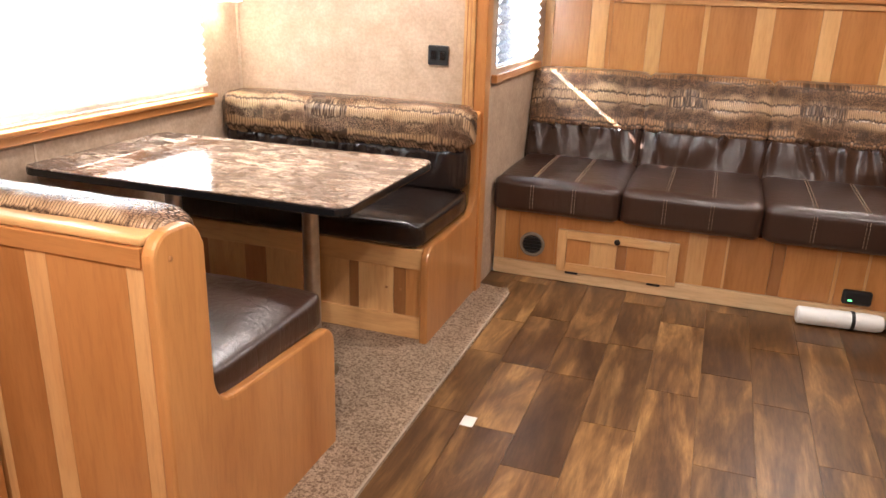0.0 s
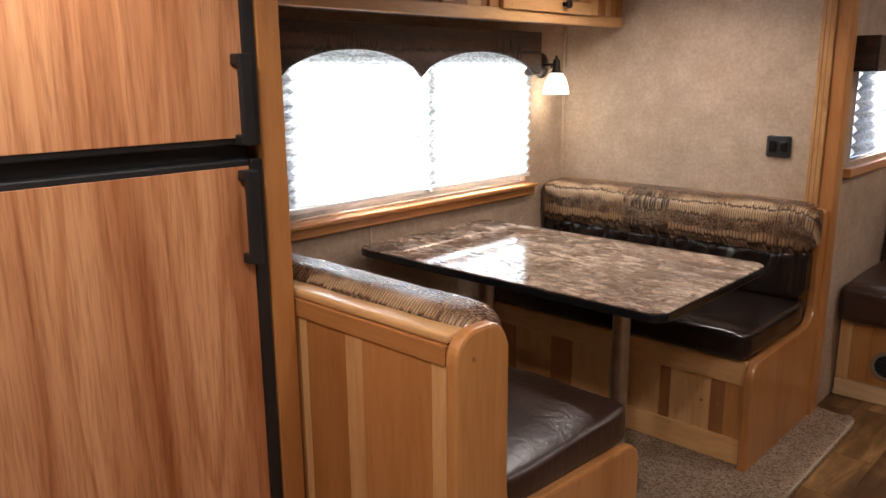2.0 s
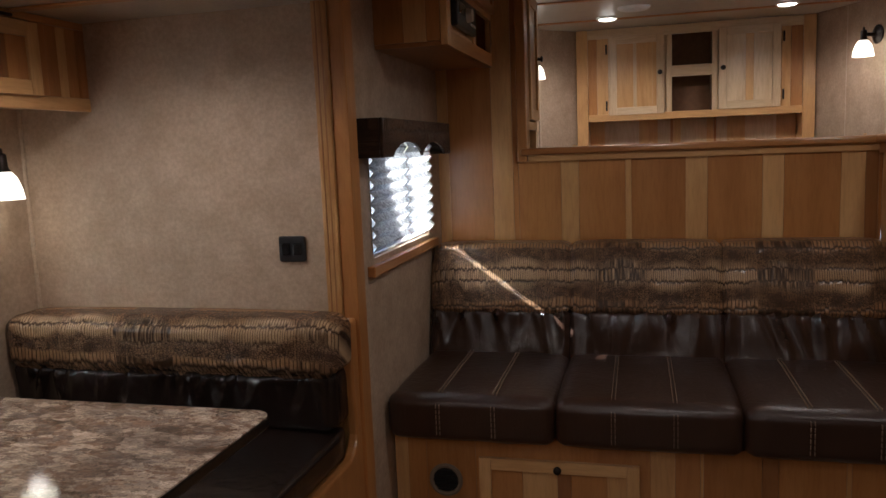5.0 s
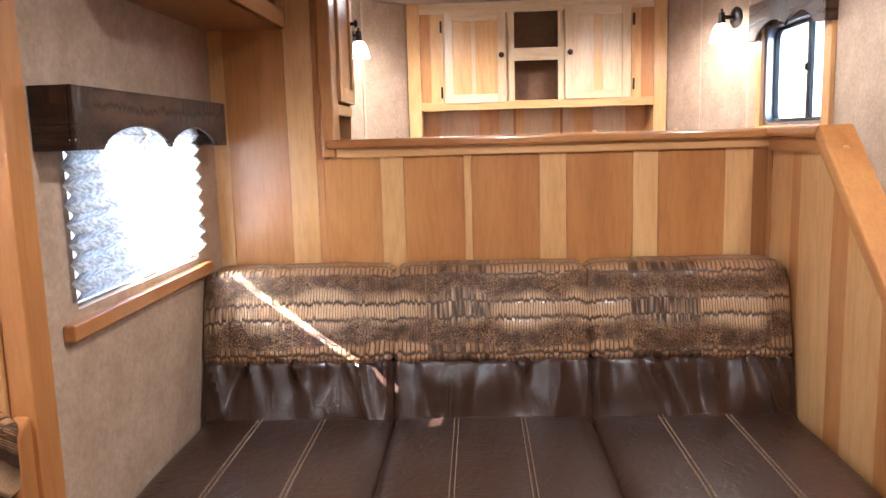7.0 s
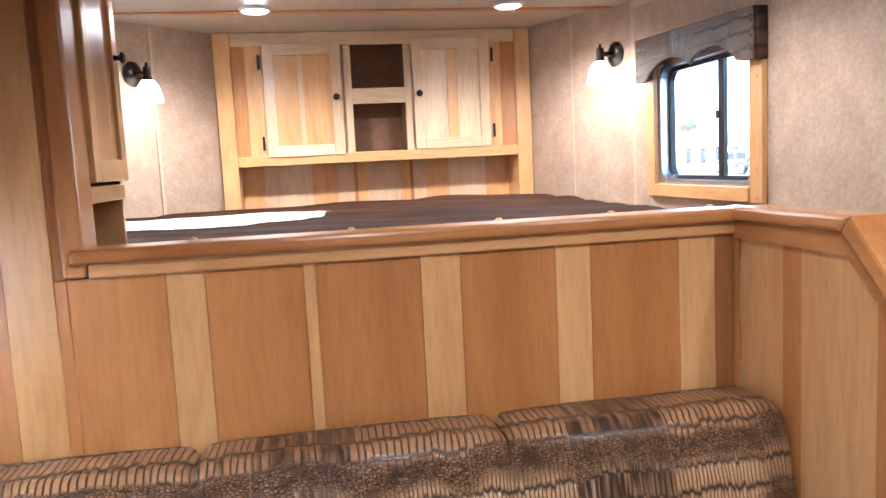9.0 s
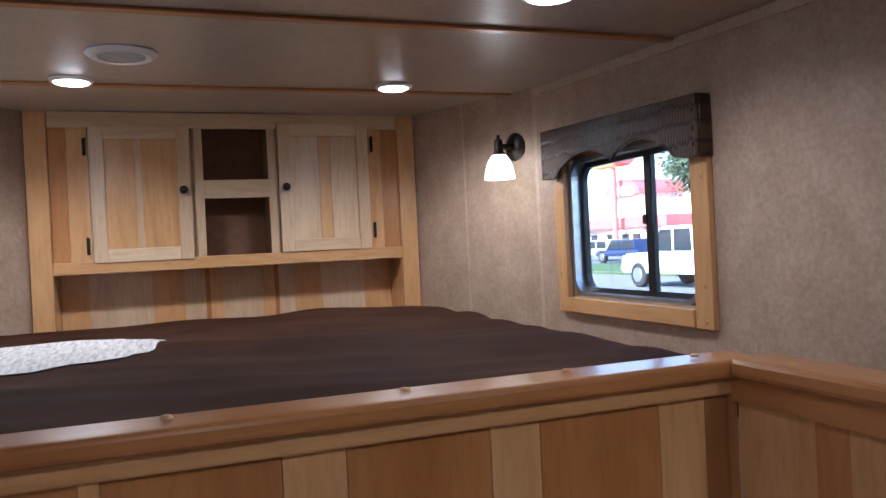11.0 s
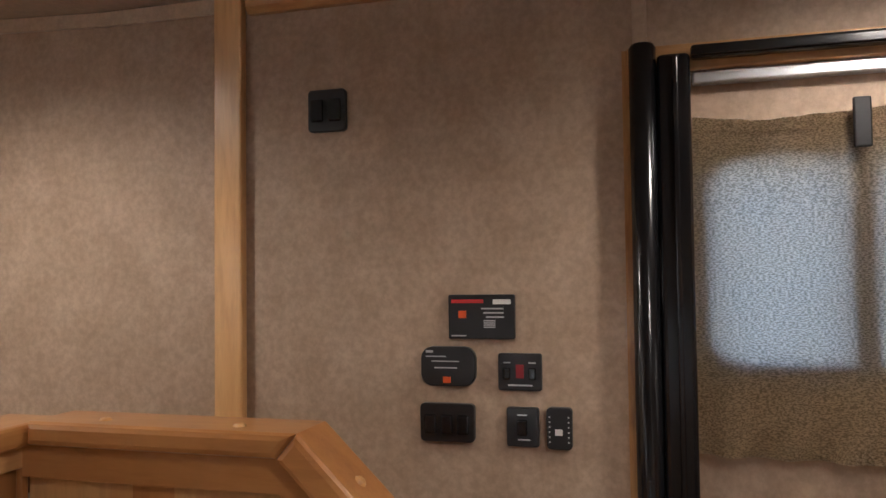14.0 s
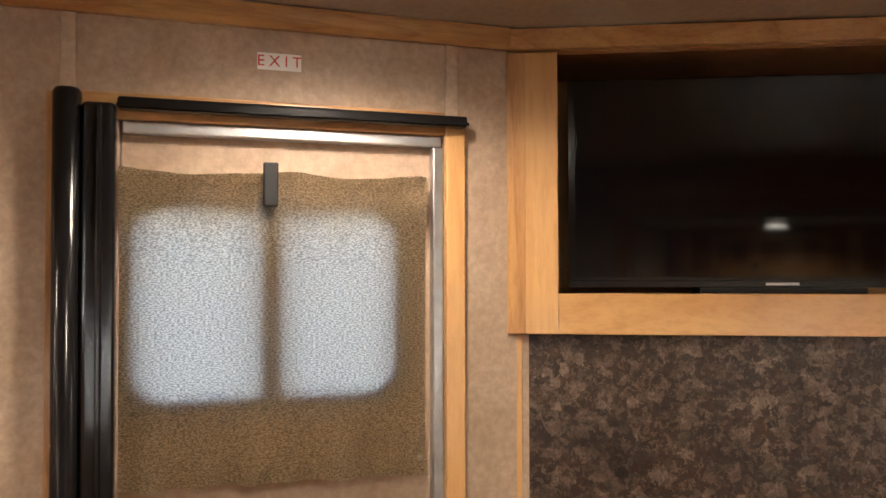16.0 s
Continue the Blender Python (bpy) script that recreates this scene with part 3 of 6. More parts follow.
for y in (2.188, 2.828):
    structure("trim_door_batten", boxes((RIGHT - 0.006, RIGHT - 0.0005, y, y + 0.023, 1.87, 2.0), bevel=0.002), SEAM, "beige batten above the entry door", "trim")

# ---- half wall between sofa and bed ----
half = structure("wall_half", boxes((LEFT, 0.90, HALF + 0.012, HALF + 0.07, 0, 1.27), (LEFT, -0.545, HALF + 0.012, HALF + 0.07, 1.27, CEILING)), WOOD["z"], "hickory panelled half wall below the bed opening", "wall")
boards(half, "y", HALF, HALF + 0.0115, (LEFT, -0.857, -0.66, -0.569), 0.3, CEILING - 0.002, "LDL")
boards(half, "y", HALF, HALF + 0.0115, (-0.569, -0.545), 0.3, 1.27, "D")
boards(half, "y", HALF, HALF + 0.0115, (-0.545, -0.359, -0.283, -0.086), 0.3, 1.272, "DLD")
boards(half, "y", HALF, HALF + 0.0115, (-0.061, 0.16, 0.247, 0.461, 0.542, 0.754, 0.843, 0.9), 0.3, 1.272, "DLDLDLB")
part("batten", boxes((-0.086, -0.061, HALF - 0.006, HALF + 0.011, 0.3, 1.28), bevel=0.003), PALE["z"], half)
part("corner_bead", boxes((0.888, 0.9, HALF - 0.012, HALF - 0.0005, 0.3, 1.29), bevel=0.003), WOOD["z"], half)
part("cap_rail", boxes((-0.53, 0.94, HALF - 0.035, HALF + 0.06, 1.302, 1.332), bevel=0.009, seg=3), WOOD["x"], half, "rounded lacquered cap rail")
part("under_rail", boxes((-0.50, 0.90, HALF - 0.014, HALF - 0.0005, 1.272, 1.305), bevel=0.004), PALE["x"], half)
part("jamb_trim", boxes((-0.545, -0.502, HALF - 0.02, HALF + 0.085, 1.275, CEILING - 0.002), bevel=0.006), WOOD["z"], half)
for x in (-0.3, 0.02, 0.34, 0.6, 0.84):
    part("screw_plug", lathe([(0.0, 0.004), (0.006, 0.003), (0.009, -0.001)], (x, HALF + 0.015, 1.336), n=12), PALE["x"], half, smooth=True)

side_profile = [(2.66, 0.0), (HALF - 0.001, 0.0), (HALF - 0.001, 1.30), (3.235, 1.30), (2.66, 0.735)]
side = structure("wall_stair_side", prism(side_profile, "x", 0.912, 0.94), PALE["z"], "hickory side panel between sofa and bed steps", "wall")


def side_top(y):
    return 1.30 if y > 3.235 else 1.30 - (3.235 - y) * 0.983


for a, b, t in zip((2.66, 2.86, 2.92, 3.10, 3.19, 3.40, 3.46), (2.86, 2.92, 3.10, 3.19, 3.40, 3.46, HALF - 0.013), "LDLDLDL"):
    top = [(b, side_top(b) - 0.012)] + ([(3.235, side_top(3.235) - 0.012)] if a < 3.235 < b else []) + [(a, side_top(a) - 0.012)]
    part("board", prism([(a + 0.0006, 0.0), (b - 0.0006, 0.0)] + top, "x", 0.9, 0.9115), TONE[t]["z"], side)
part("cap_rail", prism([(HALF - 0.037, 1.306), (HALF - 0.037, 1.336), (3.222, 1.336), (3.248, 1.306)], "x", 0.866, 0.96, 0.008), WOOD["y"], side, "lacquered level cap rail")
part("slope_rail", prism([(3.2215, 1.336), (2.63, 0.755), (2.63, 0.712), (3.2475, 1.306)], "x", 0.866, 0.96, 0.008), WOOD["y"], side, "lacquered sloping cap rail")
part("bead", prism([(HALF - 0.014, 1.262), (HALF - 0.014, 1.304), (3.236, 1.304), (2.68, 0.757), (2.68, 0.715), (3.25, 1.262)], "x", 0.886, 0.8995), WOOD["y"], side)
for y, z in ((3.50, 1.336), (3.31, 1.336)):
    part("screw_plug", lathe([(0.0, 0.004), (0.006, 0.003), (0.009, -0.001)], (0.9, y, z), n=12), PALE["x"], side, smooth=True)
for y in (3.16, 2.90):
    part("screw_plug", lathe([(0.0, 0.004), (0.006, 0.003), (0.009, -0.001)], (0.913, y, 1.336 - (3.2215 - y) * 0.982), (0, -0.7, 0.714), n=12), PALE["x"], side, smooth=True)

steps = structure("stairs_bed", boxes(*[(0.942, RIGHT - 0.002, 2.9 + 0.2 * i, 3.63, 0.19 * i, 0.19 * (i + 1)) for i in range(4)], bevel=0.008), CARPET, "carpeted steps up to the bed", "stairs")

# ---- bed platform, mattress cover, hide ----
structure("floor_bed", boxes((LEFT, RIGHT, HALF + 0.075, 6.15, 0.95, 1.02)), WOOD["x"], "wooden bed platform in the nose", "floor")


def bed_top():
    bm = bmesh.new()
    x0, x1, y0, y1 = LEFT + 0.01, 1.12, 3.73, 5.72
    def fn(u, v):
        x, y = x0 + (x1 - x0) * u, y0 + (y1 - y0) * v
        d = min(x1 - x, y1 - y, y - y0)
        if x > 0.75 and y > 5.1:
            d = min(d, (0.62 - math.hypot(max(0, x - 0.55), max(0, y - 5.15))) * 1.0)
        edge = max(0.0, 1 - max(0, d) / 0.12)
        z = 1.292 - 0.10 * edge ** 2.2
        z += 0.010 * noise.noise(Vector((x * 3.2 + y * 1.5, y * 5.5, 1.0))) + 0.016 * max(0, noise.noise(Vector((x * 1.3, y * 7.5 + x * 2.5, 4.0)))) + 0.02 * math.exp(-((x - 0.5) ** 2 + (y - 5.3) ** 2) / 0.2)
        return (x, y, z)
    sheet(fn, 90, 90, 0, bm)
    return bm


def brown_cloth():
    m, nt, b = material("brown_bedspread", 0.85, 0, 0.08)
    mp = coords(nt, (1, 1, 1), False)
    n = tex(nt, mp.outputs[0], Scale=4.0, Detail=5.0)
    f = tex(nt, mp.outputs[0], Scale=260.0, Detail=2.0)
    c = ramp(nt, n.outputs[0], [(0.35, (0.032, 0.0125, 0.006)), (0.7, (0.056, 0.024, 0.012))])
    nt.links.new(c.outputs[0], b.inputs["Base Color"])
    b.inputs["Sheen Weight"].default_value = 0.0
    bump(nt, b, f.outputs[0], 0.25, 0.002)
    return m


bed = thing("bed", "wide mattress under a rumpled dark brown suede bedspread", "bed", (0.2, 4.7, 1.02))
part("mattress", boxes((LEFT + 0.02, 1.08, 3.76, 5.66, 1.021, 1.19), bevel=0.03), plain("mattress_ticking", (0.5, 0.47, 0.42), 0.9), bed)
part("bedspread", bed_top(), brown_cloth(), bed, "dark brown rumpled suede bedspread", smooth=True)


def hide():
    bm = bmesh.new()
    cx, cy = -0.42, 4.88
    ring, n, rings = [], 56, 10
    def z_at(x, y):
        return 1.3 + 0.010 * noise.noise(Vector((x * 3.2 + y * 1.5, y * 5.5, 1.0))) + 0.016 * max(0, noise.noise(Vector((x * 1.3, y * 7.5 + x * 2.5, 4.0)))) + 0.02 * math.exp(-((x - 0.5) ** 2 + (y - 5.3) ** 2) / 0.2)
    mid = bm.verts.new((cx, cy, z_at(cx, cy)))
    prev = None
    for j in range(1, rings + 1):
        cur = []
        for k in range(n):
            a = 2 * math.pi * k / n
            r = j / rings * (1 + 0.10 * noise.noise(Vector((math.cos(a) * 2.3, math.sin(a) * 2.3, 2.0))) + 0.06 * noise.noise(Vector((math.cos(a) * 9, math.sin(a) * 9, 5.0))))
            x, y = cx + 0.44 * r * math.cos(a), cy + 0.33 * r * math.sin(a)
            cur.append(bm.verts.new((x, y, z_at(x, y) - (0.004 if j == rings else 0))))
        for k in range(n):
            if prev:
                bm.faces.new((prev[k], cur[k], cur[(k + 1) % n], prev[(k + 1) % n]))
            else:
                bm.faces.new((mid, cur[k], cur[(k + 1) % n]))
        prev = cur
    return bm


def hide_material():
    m, nt, b = material("pale_cowhide", 0.8)
    mp = coords(nt, (1, 1, 1), False)
    n = tex(nt, coords(nt, (90, 14, 20), False).outputs[0], Scale=1.0, Detail=4.0)
    c = ramp(nt, n.outputs[0], [(0.3, (0.45, 0.43, 0.40)), (0.6, (0.78, 0.76, 0.73))])
    nt.links.new(c.outputs[0], b.inputs["Base Color"])
    bump(nt, b, n.outputs[0], 0.8, 0.006)
    return m


tagged(part("cowhide", hide(), hide_material(), None, "", True), "pale grey and white cowhide lying on the brown bedspread", "rug")

# ---- cabinet at the bed head ----
F = 5.90
headcab = thing("bed_head_cabinet", "hickory cabinet wall with two raised-panel doors and open cubbies", "cabinet", (0.33, 6.0, 1.02))
part("stile", boxes((-0.452, -0.374, F - 0.02, 6.10, 1.02, ceil_z(F) - 0.003), bevel=0.003), PALE["z"], headcab)
part("stile", boxes((1.035, 1.112, F - 0.02, 6.10, 1.02, ceil_z(F) - 0.003), bevel=0.003), PALE["z"], headcab)
part("top_rail", boxes((-0.373, 1.034, F - 0.012, F + 0.01, 2.065, ceil_z(F) - 0.003), bevel=0.002), BLOND["x"], headcab)
part("bottom_rail", boxes((-0.373, 1.034, F - 0.02, F + 0.01, 1.49, 1.54), bevel=0.003), PALE["x"], headcab)
part("shelf_bottom", boxes((-0.373, 1.034, F + 0.011, 6.10, 1.50, 1.515)), INSIDE, headcab)
boards(headcab, "y", F - 0.008, F + 0.01, (-0.373, -0.31, -0.232), 1.5405, 2.0645, "DL")
part("fill_panel", boxes((-0.231, 0.18, F + 0.0, F + 0.012, 1.5405, 2.0645)), BLOND["z"], headcab)
part("fill_panel", boxes((0.475, 0.9, F + 0.0, F + 0.012, 1.5405, 2.0645)), BLOND["z"], headcab)
boards(headcab, "y", F - 0.008, F + 0.01, (0.90, 0.96, 1.034), 1.5405, 2.0645, "LD")
part("cubby_stile", boxes((0.165, 0.198, F - 0.012, F + 0.012, 1.5405, 2.0645)), BLOND["z"], headcab)
part("cubby_stile", boxes((0.462, 0.495, F - 0.012, F + 0.012, 1.5405, 2.0645)), BLOND["z"], headcab)
part("cubby_rail", boxes((0.1985, 0.4615, F - 0.012, F + 0.012, 1.777, 1.852)), BLOND["x"], headcab)
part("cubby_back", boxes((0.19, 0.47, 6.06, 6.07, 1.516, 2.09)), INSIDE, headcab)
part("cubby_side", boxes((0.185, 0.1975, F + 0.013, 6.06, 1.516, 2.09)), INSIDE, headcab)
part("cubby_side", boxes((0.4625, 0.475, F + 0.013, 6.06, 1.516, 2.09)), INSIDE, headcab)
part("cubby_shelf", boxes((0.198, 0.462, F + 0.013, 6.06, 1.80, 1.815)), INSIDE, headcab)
part("back_board", boxes((-0.373, 1.034, 6.095, 6.105, 1.02, 1.50)), BLOND["z"], headcab)
boards(headcab, "y", 6.084, 6.0945, (-0.373, -0.268, -0.023, 0.108, 0.195, 0.215, 0.268, 0.443, 0.492, 0.51, 0.58, 0.702, 0.906, 1.034), 1.02, 1.50, "LWLWDLWLDWLWL")


def hpanel_door(parent, axis, w, u0, u1, v0, v1, out, frame_w=0.05, tones="LDL", grain="z", frame_tone=PALE, thick=0.02, panel_edges=None):
    """A shaker door across axis: four frame rails and a recessed field of boards. out: -1 or 1, the way it faces."""
    a, b = sorted((w, w + out * thick))
    pa, pb = sorted((w + out * 0.003, w + out * thick * 0.55))
    other = {"x": "y", "y": "x"}[axis]
    d = part("door", prism([(u0, v0), (u0 + frame_w, v0), (u0 + frame_w, v1), (u0, v1)], axis, a, b, 0.003), frame_tone["z"], parent)
    part("frame_stile", prism([(u1 - frame_w, v0), (u1, v0), (u1, v1), (u1 - frame_w, v1)], axis, a, b, 0.003), frame_tone["z"], d)
    part("frame_rail", prism([(u0 + frame_w, v0), (u1 - frame_w, v0), (u1 - frame_w, v0 + frame_w), (u0 + frame_w, v0 + frame_w)], axis, a, b, 0.002), frame_tone[other], d)
    part("frame_rail", prism([(u0 + frame_w, v1 - frame_w), (u1 - frame_w, v1 - frame_w), (u1 - frame_w, v1), (u0 + frame_w, v1)], axis, a, b, 0.002), frame_tone[other], d)
    n = len(tones)
    rnd = random.Random(int(abs(u0) * 1000 + v0 * 100))
    cuts = sorted(rnd.uniform(0.1, 0.9) for _ in range(n - 1)) if panel_edges is None else panel_edges
    L = u1 - u0 - 2 * frame_w
    edges = [u0 + frame_w] + [u0 + frame_w + L * c for c in cuts] + [u1 - frame_w]
    boards(d, axis, pa, pb, edges, v0 + frame_w, v1 - frame_w, tones, grain, "field_board")
    return d


def knob(parent, centre, way, r=0.016):
    part("knob", lathe([(r * 0.55, 0.0), (r * 0.4, r * 0.5), (r * 0.5, r * 0.9), (r, r * 1.2), (r * 0.95, r * 1.65), (r * 0.5, r * 1.9), (0.0, r * 1.95)], centre, way, 16), BRONZE, parent, "dark bronze knob", smooth=True)


d1 = hpanel_door(headcab, "y", F - 0.0085, -0.226, 0.148, 1.532, 2.072, -1, 0.052, "LWLL", frame_tone=BLOND, panel_edges=[0.42, 0.5, 0.9])
knob(d1, (0.118, F - 0.029, 1.812), (0, -1, 0), 0.017)
d2 = hpanel_door(headcab, "y", F - 0.0085, 0.503, 0.895, 1.54, 2.085, -1, 0.052, "WLW", frame_tone=BLOND, panel_edges=[0.42, 0.6])
knob(d2, (0.53, F - 0.029, 1.816), (0, -1, 0), 0.017)
for x, z in ((-0.245, 1.99), (-0.245, 1.60), (0.915, 2.0), (0.915, 1.62)):
    part("hinge", boxes((x - 0.006, x + 0.006, F - 0.022, F - 0.0085, z - 0.035, z + 0.035), bevel=0.005), BRONZE, headcab, "dark bronze hinge")

# wardrobe beside the bed opening
ward = thing("bed_side_cabinet", "tall hickory cabinet beside the bed with a door and open shelf", "cabinet", (-0.7, 3.9, 1.02))
part("body", boxes((LEFT + 0.002, -0.515, 3.72, 3.735, 1.021, CEILING - 0.002), (LEFT + 0.002, -0.515, 4.03, 4.045, 1.021, CEILING - 0.002), (LEFT + 0.002, -0.53, 3.7355, 4.0295, 1.43, 1.445)), PALE["z"], ward)
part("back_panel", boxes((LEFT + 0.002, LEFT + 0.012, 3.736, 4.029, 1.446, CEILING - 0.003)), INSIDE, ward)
dw = hpanel_door(ward, "x", -0.514, 3.73, 4.03, 1.46, 2.02, 1, 0.05, "LDL")
part("light_rail", boxes((-0.53, -0.508, 3.725, 4.04, 1.415, 1.452), bevel=0.003), PALE["y"], ward)
knob(dw, (-0.494, 3.99, 1.75), (1, 0, 0), 0.014)

# ---- dinette ----
table = thing("dinette_table", "stone-look laminate table with black edge on two steel posts", "table", (-1.47, 1.52, 0))
top_outline = rounded(-2.05, -0.878, 1.172, 1.872, 0.05)
part("tabletop", prism(rounded(-2.047, -0.881, 1.175, 1.869, 0.047), "z", 0.721, 0.74), GRANITE, table)
part("edge_band", prism(top_outline, "z", 0.712, 0.737, 0.004), GLOSS_BLACK, table, "black edge band")
for x in (-1.188, -1.74):
    part("leg", lathe([(0.0, 0.012), (0.085, 0.013), (0.085, 0.018), (0.035, 0.03), (0.028, 0.035), (0.028, 0.69), (0.03, 0.70), (0.08, 0.70), (0.08, 0.7115), (0.0, 0.7115)], (x, 1.52, 0), n=28), STEEL, table, "brushed steel post", smooth=True)


def bench_end(profile, name, x0, x1, parent):
    part(name, prism(profile, "x", x0, x1, 0.008), WOOD["z"], parent, "rounded hickory end panel")


near_profile = ([(0.45, 0.0), (1.16, 0.0), (1.16, 0.33)] + arc(1.10, 0.335, 0.06, 0.065, 10, 95, 6)
                + [(0.80, 0.418)] + [(0.67, 0.425)] + arc(0.665, 0.50, 0.06, 0.072, 270, 180, 6) + [(0.60, 0.815)] + arc(0.545, 0.815, 0.055, 0.055, 0, 90, 6) + arc(0.505, 0.815, 0.055, 0.055, 90, 180, 6))
near = thing("dinette_bench", "hickory dinette bench with brown leather seat and reptile leather bolster", "bench", (-1.5, 0.8, 0), "dinette benches")
bench_end(near_profile, "end_panel", -0.945, -0.913, near)
part("screw_plug", lathe([(0.0, 0.003), (0.006, 0.001), (0.006, -0.002)], (-0.913, 0.497, 0.812), (1, 0, 0), 12), BROWN["z"], near)
boards(near, "y", 0.456, 0.47, (-2.085, -1.95, -1.72, -1.6, -1.40, -1.375, -1.24, -1.185, -0.985, -0.9455), 0.012, 0.80, "DLDDLDLDL")
part("back_core", boxes((-2.085, -0.946, 0.4705, 0.50, 0.012, 0.82)), WOOD["z"], near)
part("back_rail", boxes((-2.085, -0.946, 0.457, 0.515, 0.842, 0.862), bevel=0.007, seg=3), PALE["x"], near, "rounded top rail")
part("under_bead", boxes((-2.085, -0.946, 0.4515, 0.4655, 0.8005, 0.8415), bevel=0.002), WOOD["x"], near)
part("seat_box", boxes((-2.085, -0.946, 1.06, 1.08, 0.012, 0.385), (-2.085, -0.946, 0.5005, 1.06, 0.365, 0.385)), WOOD["x"], near)
part("seat_cushion", pillow(-2.075, -0.947, 0.60, 1.155, 0.386, 0.50, 0.03, 0.01, 0.004, 3, 18), LEATHER, near, "brown leather seat cushion", smooth=True)
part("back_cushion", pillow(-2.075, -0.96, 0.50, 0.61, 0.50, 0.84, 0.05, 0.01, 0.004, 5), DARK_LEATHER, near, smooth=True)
part("bolster", pillow(-2.075, -0.935, 0.50, 0.635, 0.765, 0.888, 0.05, 0.004, 0.004, 7, 30), CROC_BOLSTER, near, "brown reptile-embossed bolster", smooth=True)

far_profile = ([(1.872, 0.0), (2.56, 0.0), (2.56, 0.79)] + arc(2.493, 0.79, 0.066, 0.042, 0, 180, 8)
               + [(2.425, 0.60)] + [(2.435, 0.52)] + arc(2.36, 0.47, 0.075, 0.072, 10, -85, 6) + [(2.10, 0.398), (1.96, 0.398)] + arc(1.935, 0.335, 0.063, 0.063, 90, 180, 6))
far = thing("dinette_bench", "hickory dinette bench with dark leather seat against the wall", "bench", (-1.5, 2.2, 0), "dinette benches")
bench_end(far_profile, "end_panel", -0.93, -0.898, far)
boards(far, "y", 1.905, 1.92, (-2.085, -1.9, -1.72, -1.62, -1.45, -1.40, -1.24, -1.20, -1.05, -1.0, -0.931), 0.105, 0.30, "DLBLDLBLBD")
part("front_rail", boxes((-2.085, -0.931, 1.897, 1.92, 0.3005, 0.384), bevel=0.004), PALE["x"], far)
part("base_rail", boxes((-2.085, -0.931, 1.899, 1.92, 0.012, 0.1045), bevel=0.004), PALE["x"], far)
part("seat_deck", boxes((-2.085, -0.931, 1.921, 2.48, 0.365, 0.384)), WOOD["x"], far)
for x in (-1.02, -1.08):
    part("knot", lathe([(0.0, 0.0005), (0.006, 0.0004), (0.006, -0.001)], (x, 1.9045, 0.21), (0, -1, 0), 10), BROWN["z"], far)
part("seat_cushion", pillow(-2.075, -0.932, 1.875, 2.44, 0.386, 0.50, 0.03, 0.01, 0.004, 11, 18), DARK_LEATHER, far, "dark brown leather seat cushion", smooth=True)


def bench_back(x0, x1, y0, y1, z0, z1, seed, count, depth, reach, cuts):
    """A wide back cushion with short creases below its upper seam."""
    bm = pillow(x0, x1, y0, y1, z0, z1, 0.04, 0.012, 0.002, seed, cuts)
    folds = gathers(x0, x1, seed, count, reach)
    for v in bm.verts:
        face = max(0.0, 1 - (v.co.y - y0) / 0.09)
        v.co.y -= face * depth * crease(folds, v.co.x, max(0.0, z1 - 0.01 - v.co.z))
    return bm


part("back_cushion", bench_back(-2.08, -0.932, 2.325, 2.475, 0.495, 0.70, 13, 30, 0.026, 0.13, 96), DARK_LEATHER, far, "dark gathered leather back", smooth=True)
part("back_top", bench_back(-2.08, -0.912, 2.30, 2.478, 0.675, 0.852, 15, 12, 0.014, 0.2, 72), CROC_BENCH, far, "brown reptile-embossed back top", smooth=True)

# overhead cabinet of the dinette
oh = thing("overhead_cabinet", "hickory overhead cabinet with drop doors and bronze knobs over the window", "cabinet", (-1.95, 1.45, 1.51))
X = -1.80
part("carcass", boxes((SLIDE + 0.002, X - 0.02, 0.445, END - 0.002, 1.535, SLIDE_CEILING - 0.002)), WOOD["y"], oh)
part("bottom_rail", boxes((X - 0.0195, X + 0.004, 0.445, END - 0.002, 1.513, 1.556), bevel=0.004), PALE["y"], oh)
part("top_rail", boxes((X - 0.0195, X, 0.445, END - 0.002, 1.776, SLIDE_CEILING - 0.002), bevel=0.002), WOOD["y"], oh)
for a, b in ((0.445, 0.50), (0.735, 0.80), (1.365, 1.41), (1.602, 1.665), (2.255, 2.31), (2.455, END - 0.002)):
    part("stile", boxes((X - 0.0195, X - 0.0005, a, b, 1.5565, 1.7755), bevel=0.002), WOOD["z"], oh)
boards(oh, "x", X - 0.0195, X - 0.012, (1.41, 1.50, 1.57, 1.602), 1.5565, 1.7755, "BLB")
boards(oh, "x", X - 0.0195, X - 0.012, (2.31, 2.37, 2.41, 2.455), 1.5565, 1.7755, "DLD")
boards(oh, "x", X - 0.0195, X - 0.012, (0.50, 0.6, 0.735), 1.5565, 1.7755, "DL")
da = hpanel_door(oh, "x", X, 0.79, 1.373, 1.562, 1.775, 1, 0.045, "LDLBD", panel_edges=[0.2, 0.4, 0.62, 0.8])
db = hpanel_door(oh, "x", X, 1.656, 2.262, 1.552, 1.768, 1, 0.045, "DLDLBD", panel_edges=[0.16, 0.34, 0.55, 0.7, 0.85])
knob(da, (X + 0.02, 1.112, 1.596), (1, 0, 0), 0.018)
knob(db, (X + 0.02, 2.02, 1.585), (1, 0, 0), 0.018)
for y in (0.9, 1.28, 1.76, 2.15):
    part("hinge", boxes((X, X + 0.012, y - 0.03, y + 0.03, 1.776, 1.785), bevel=0.003), BRONZE, oh, "dark bronze hinge")

# ---- windows, blinds and valances ----


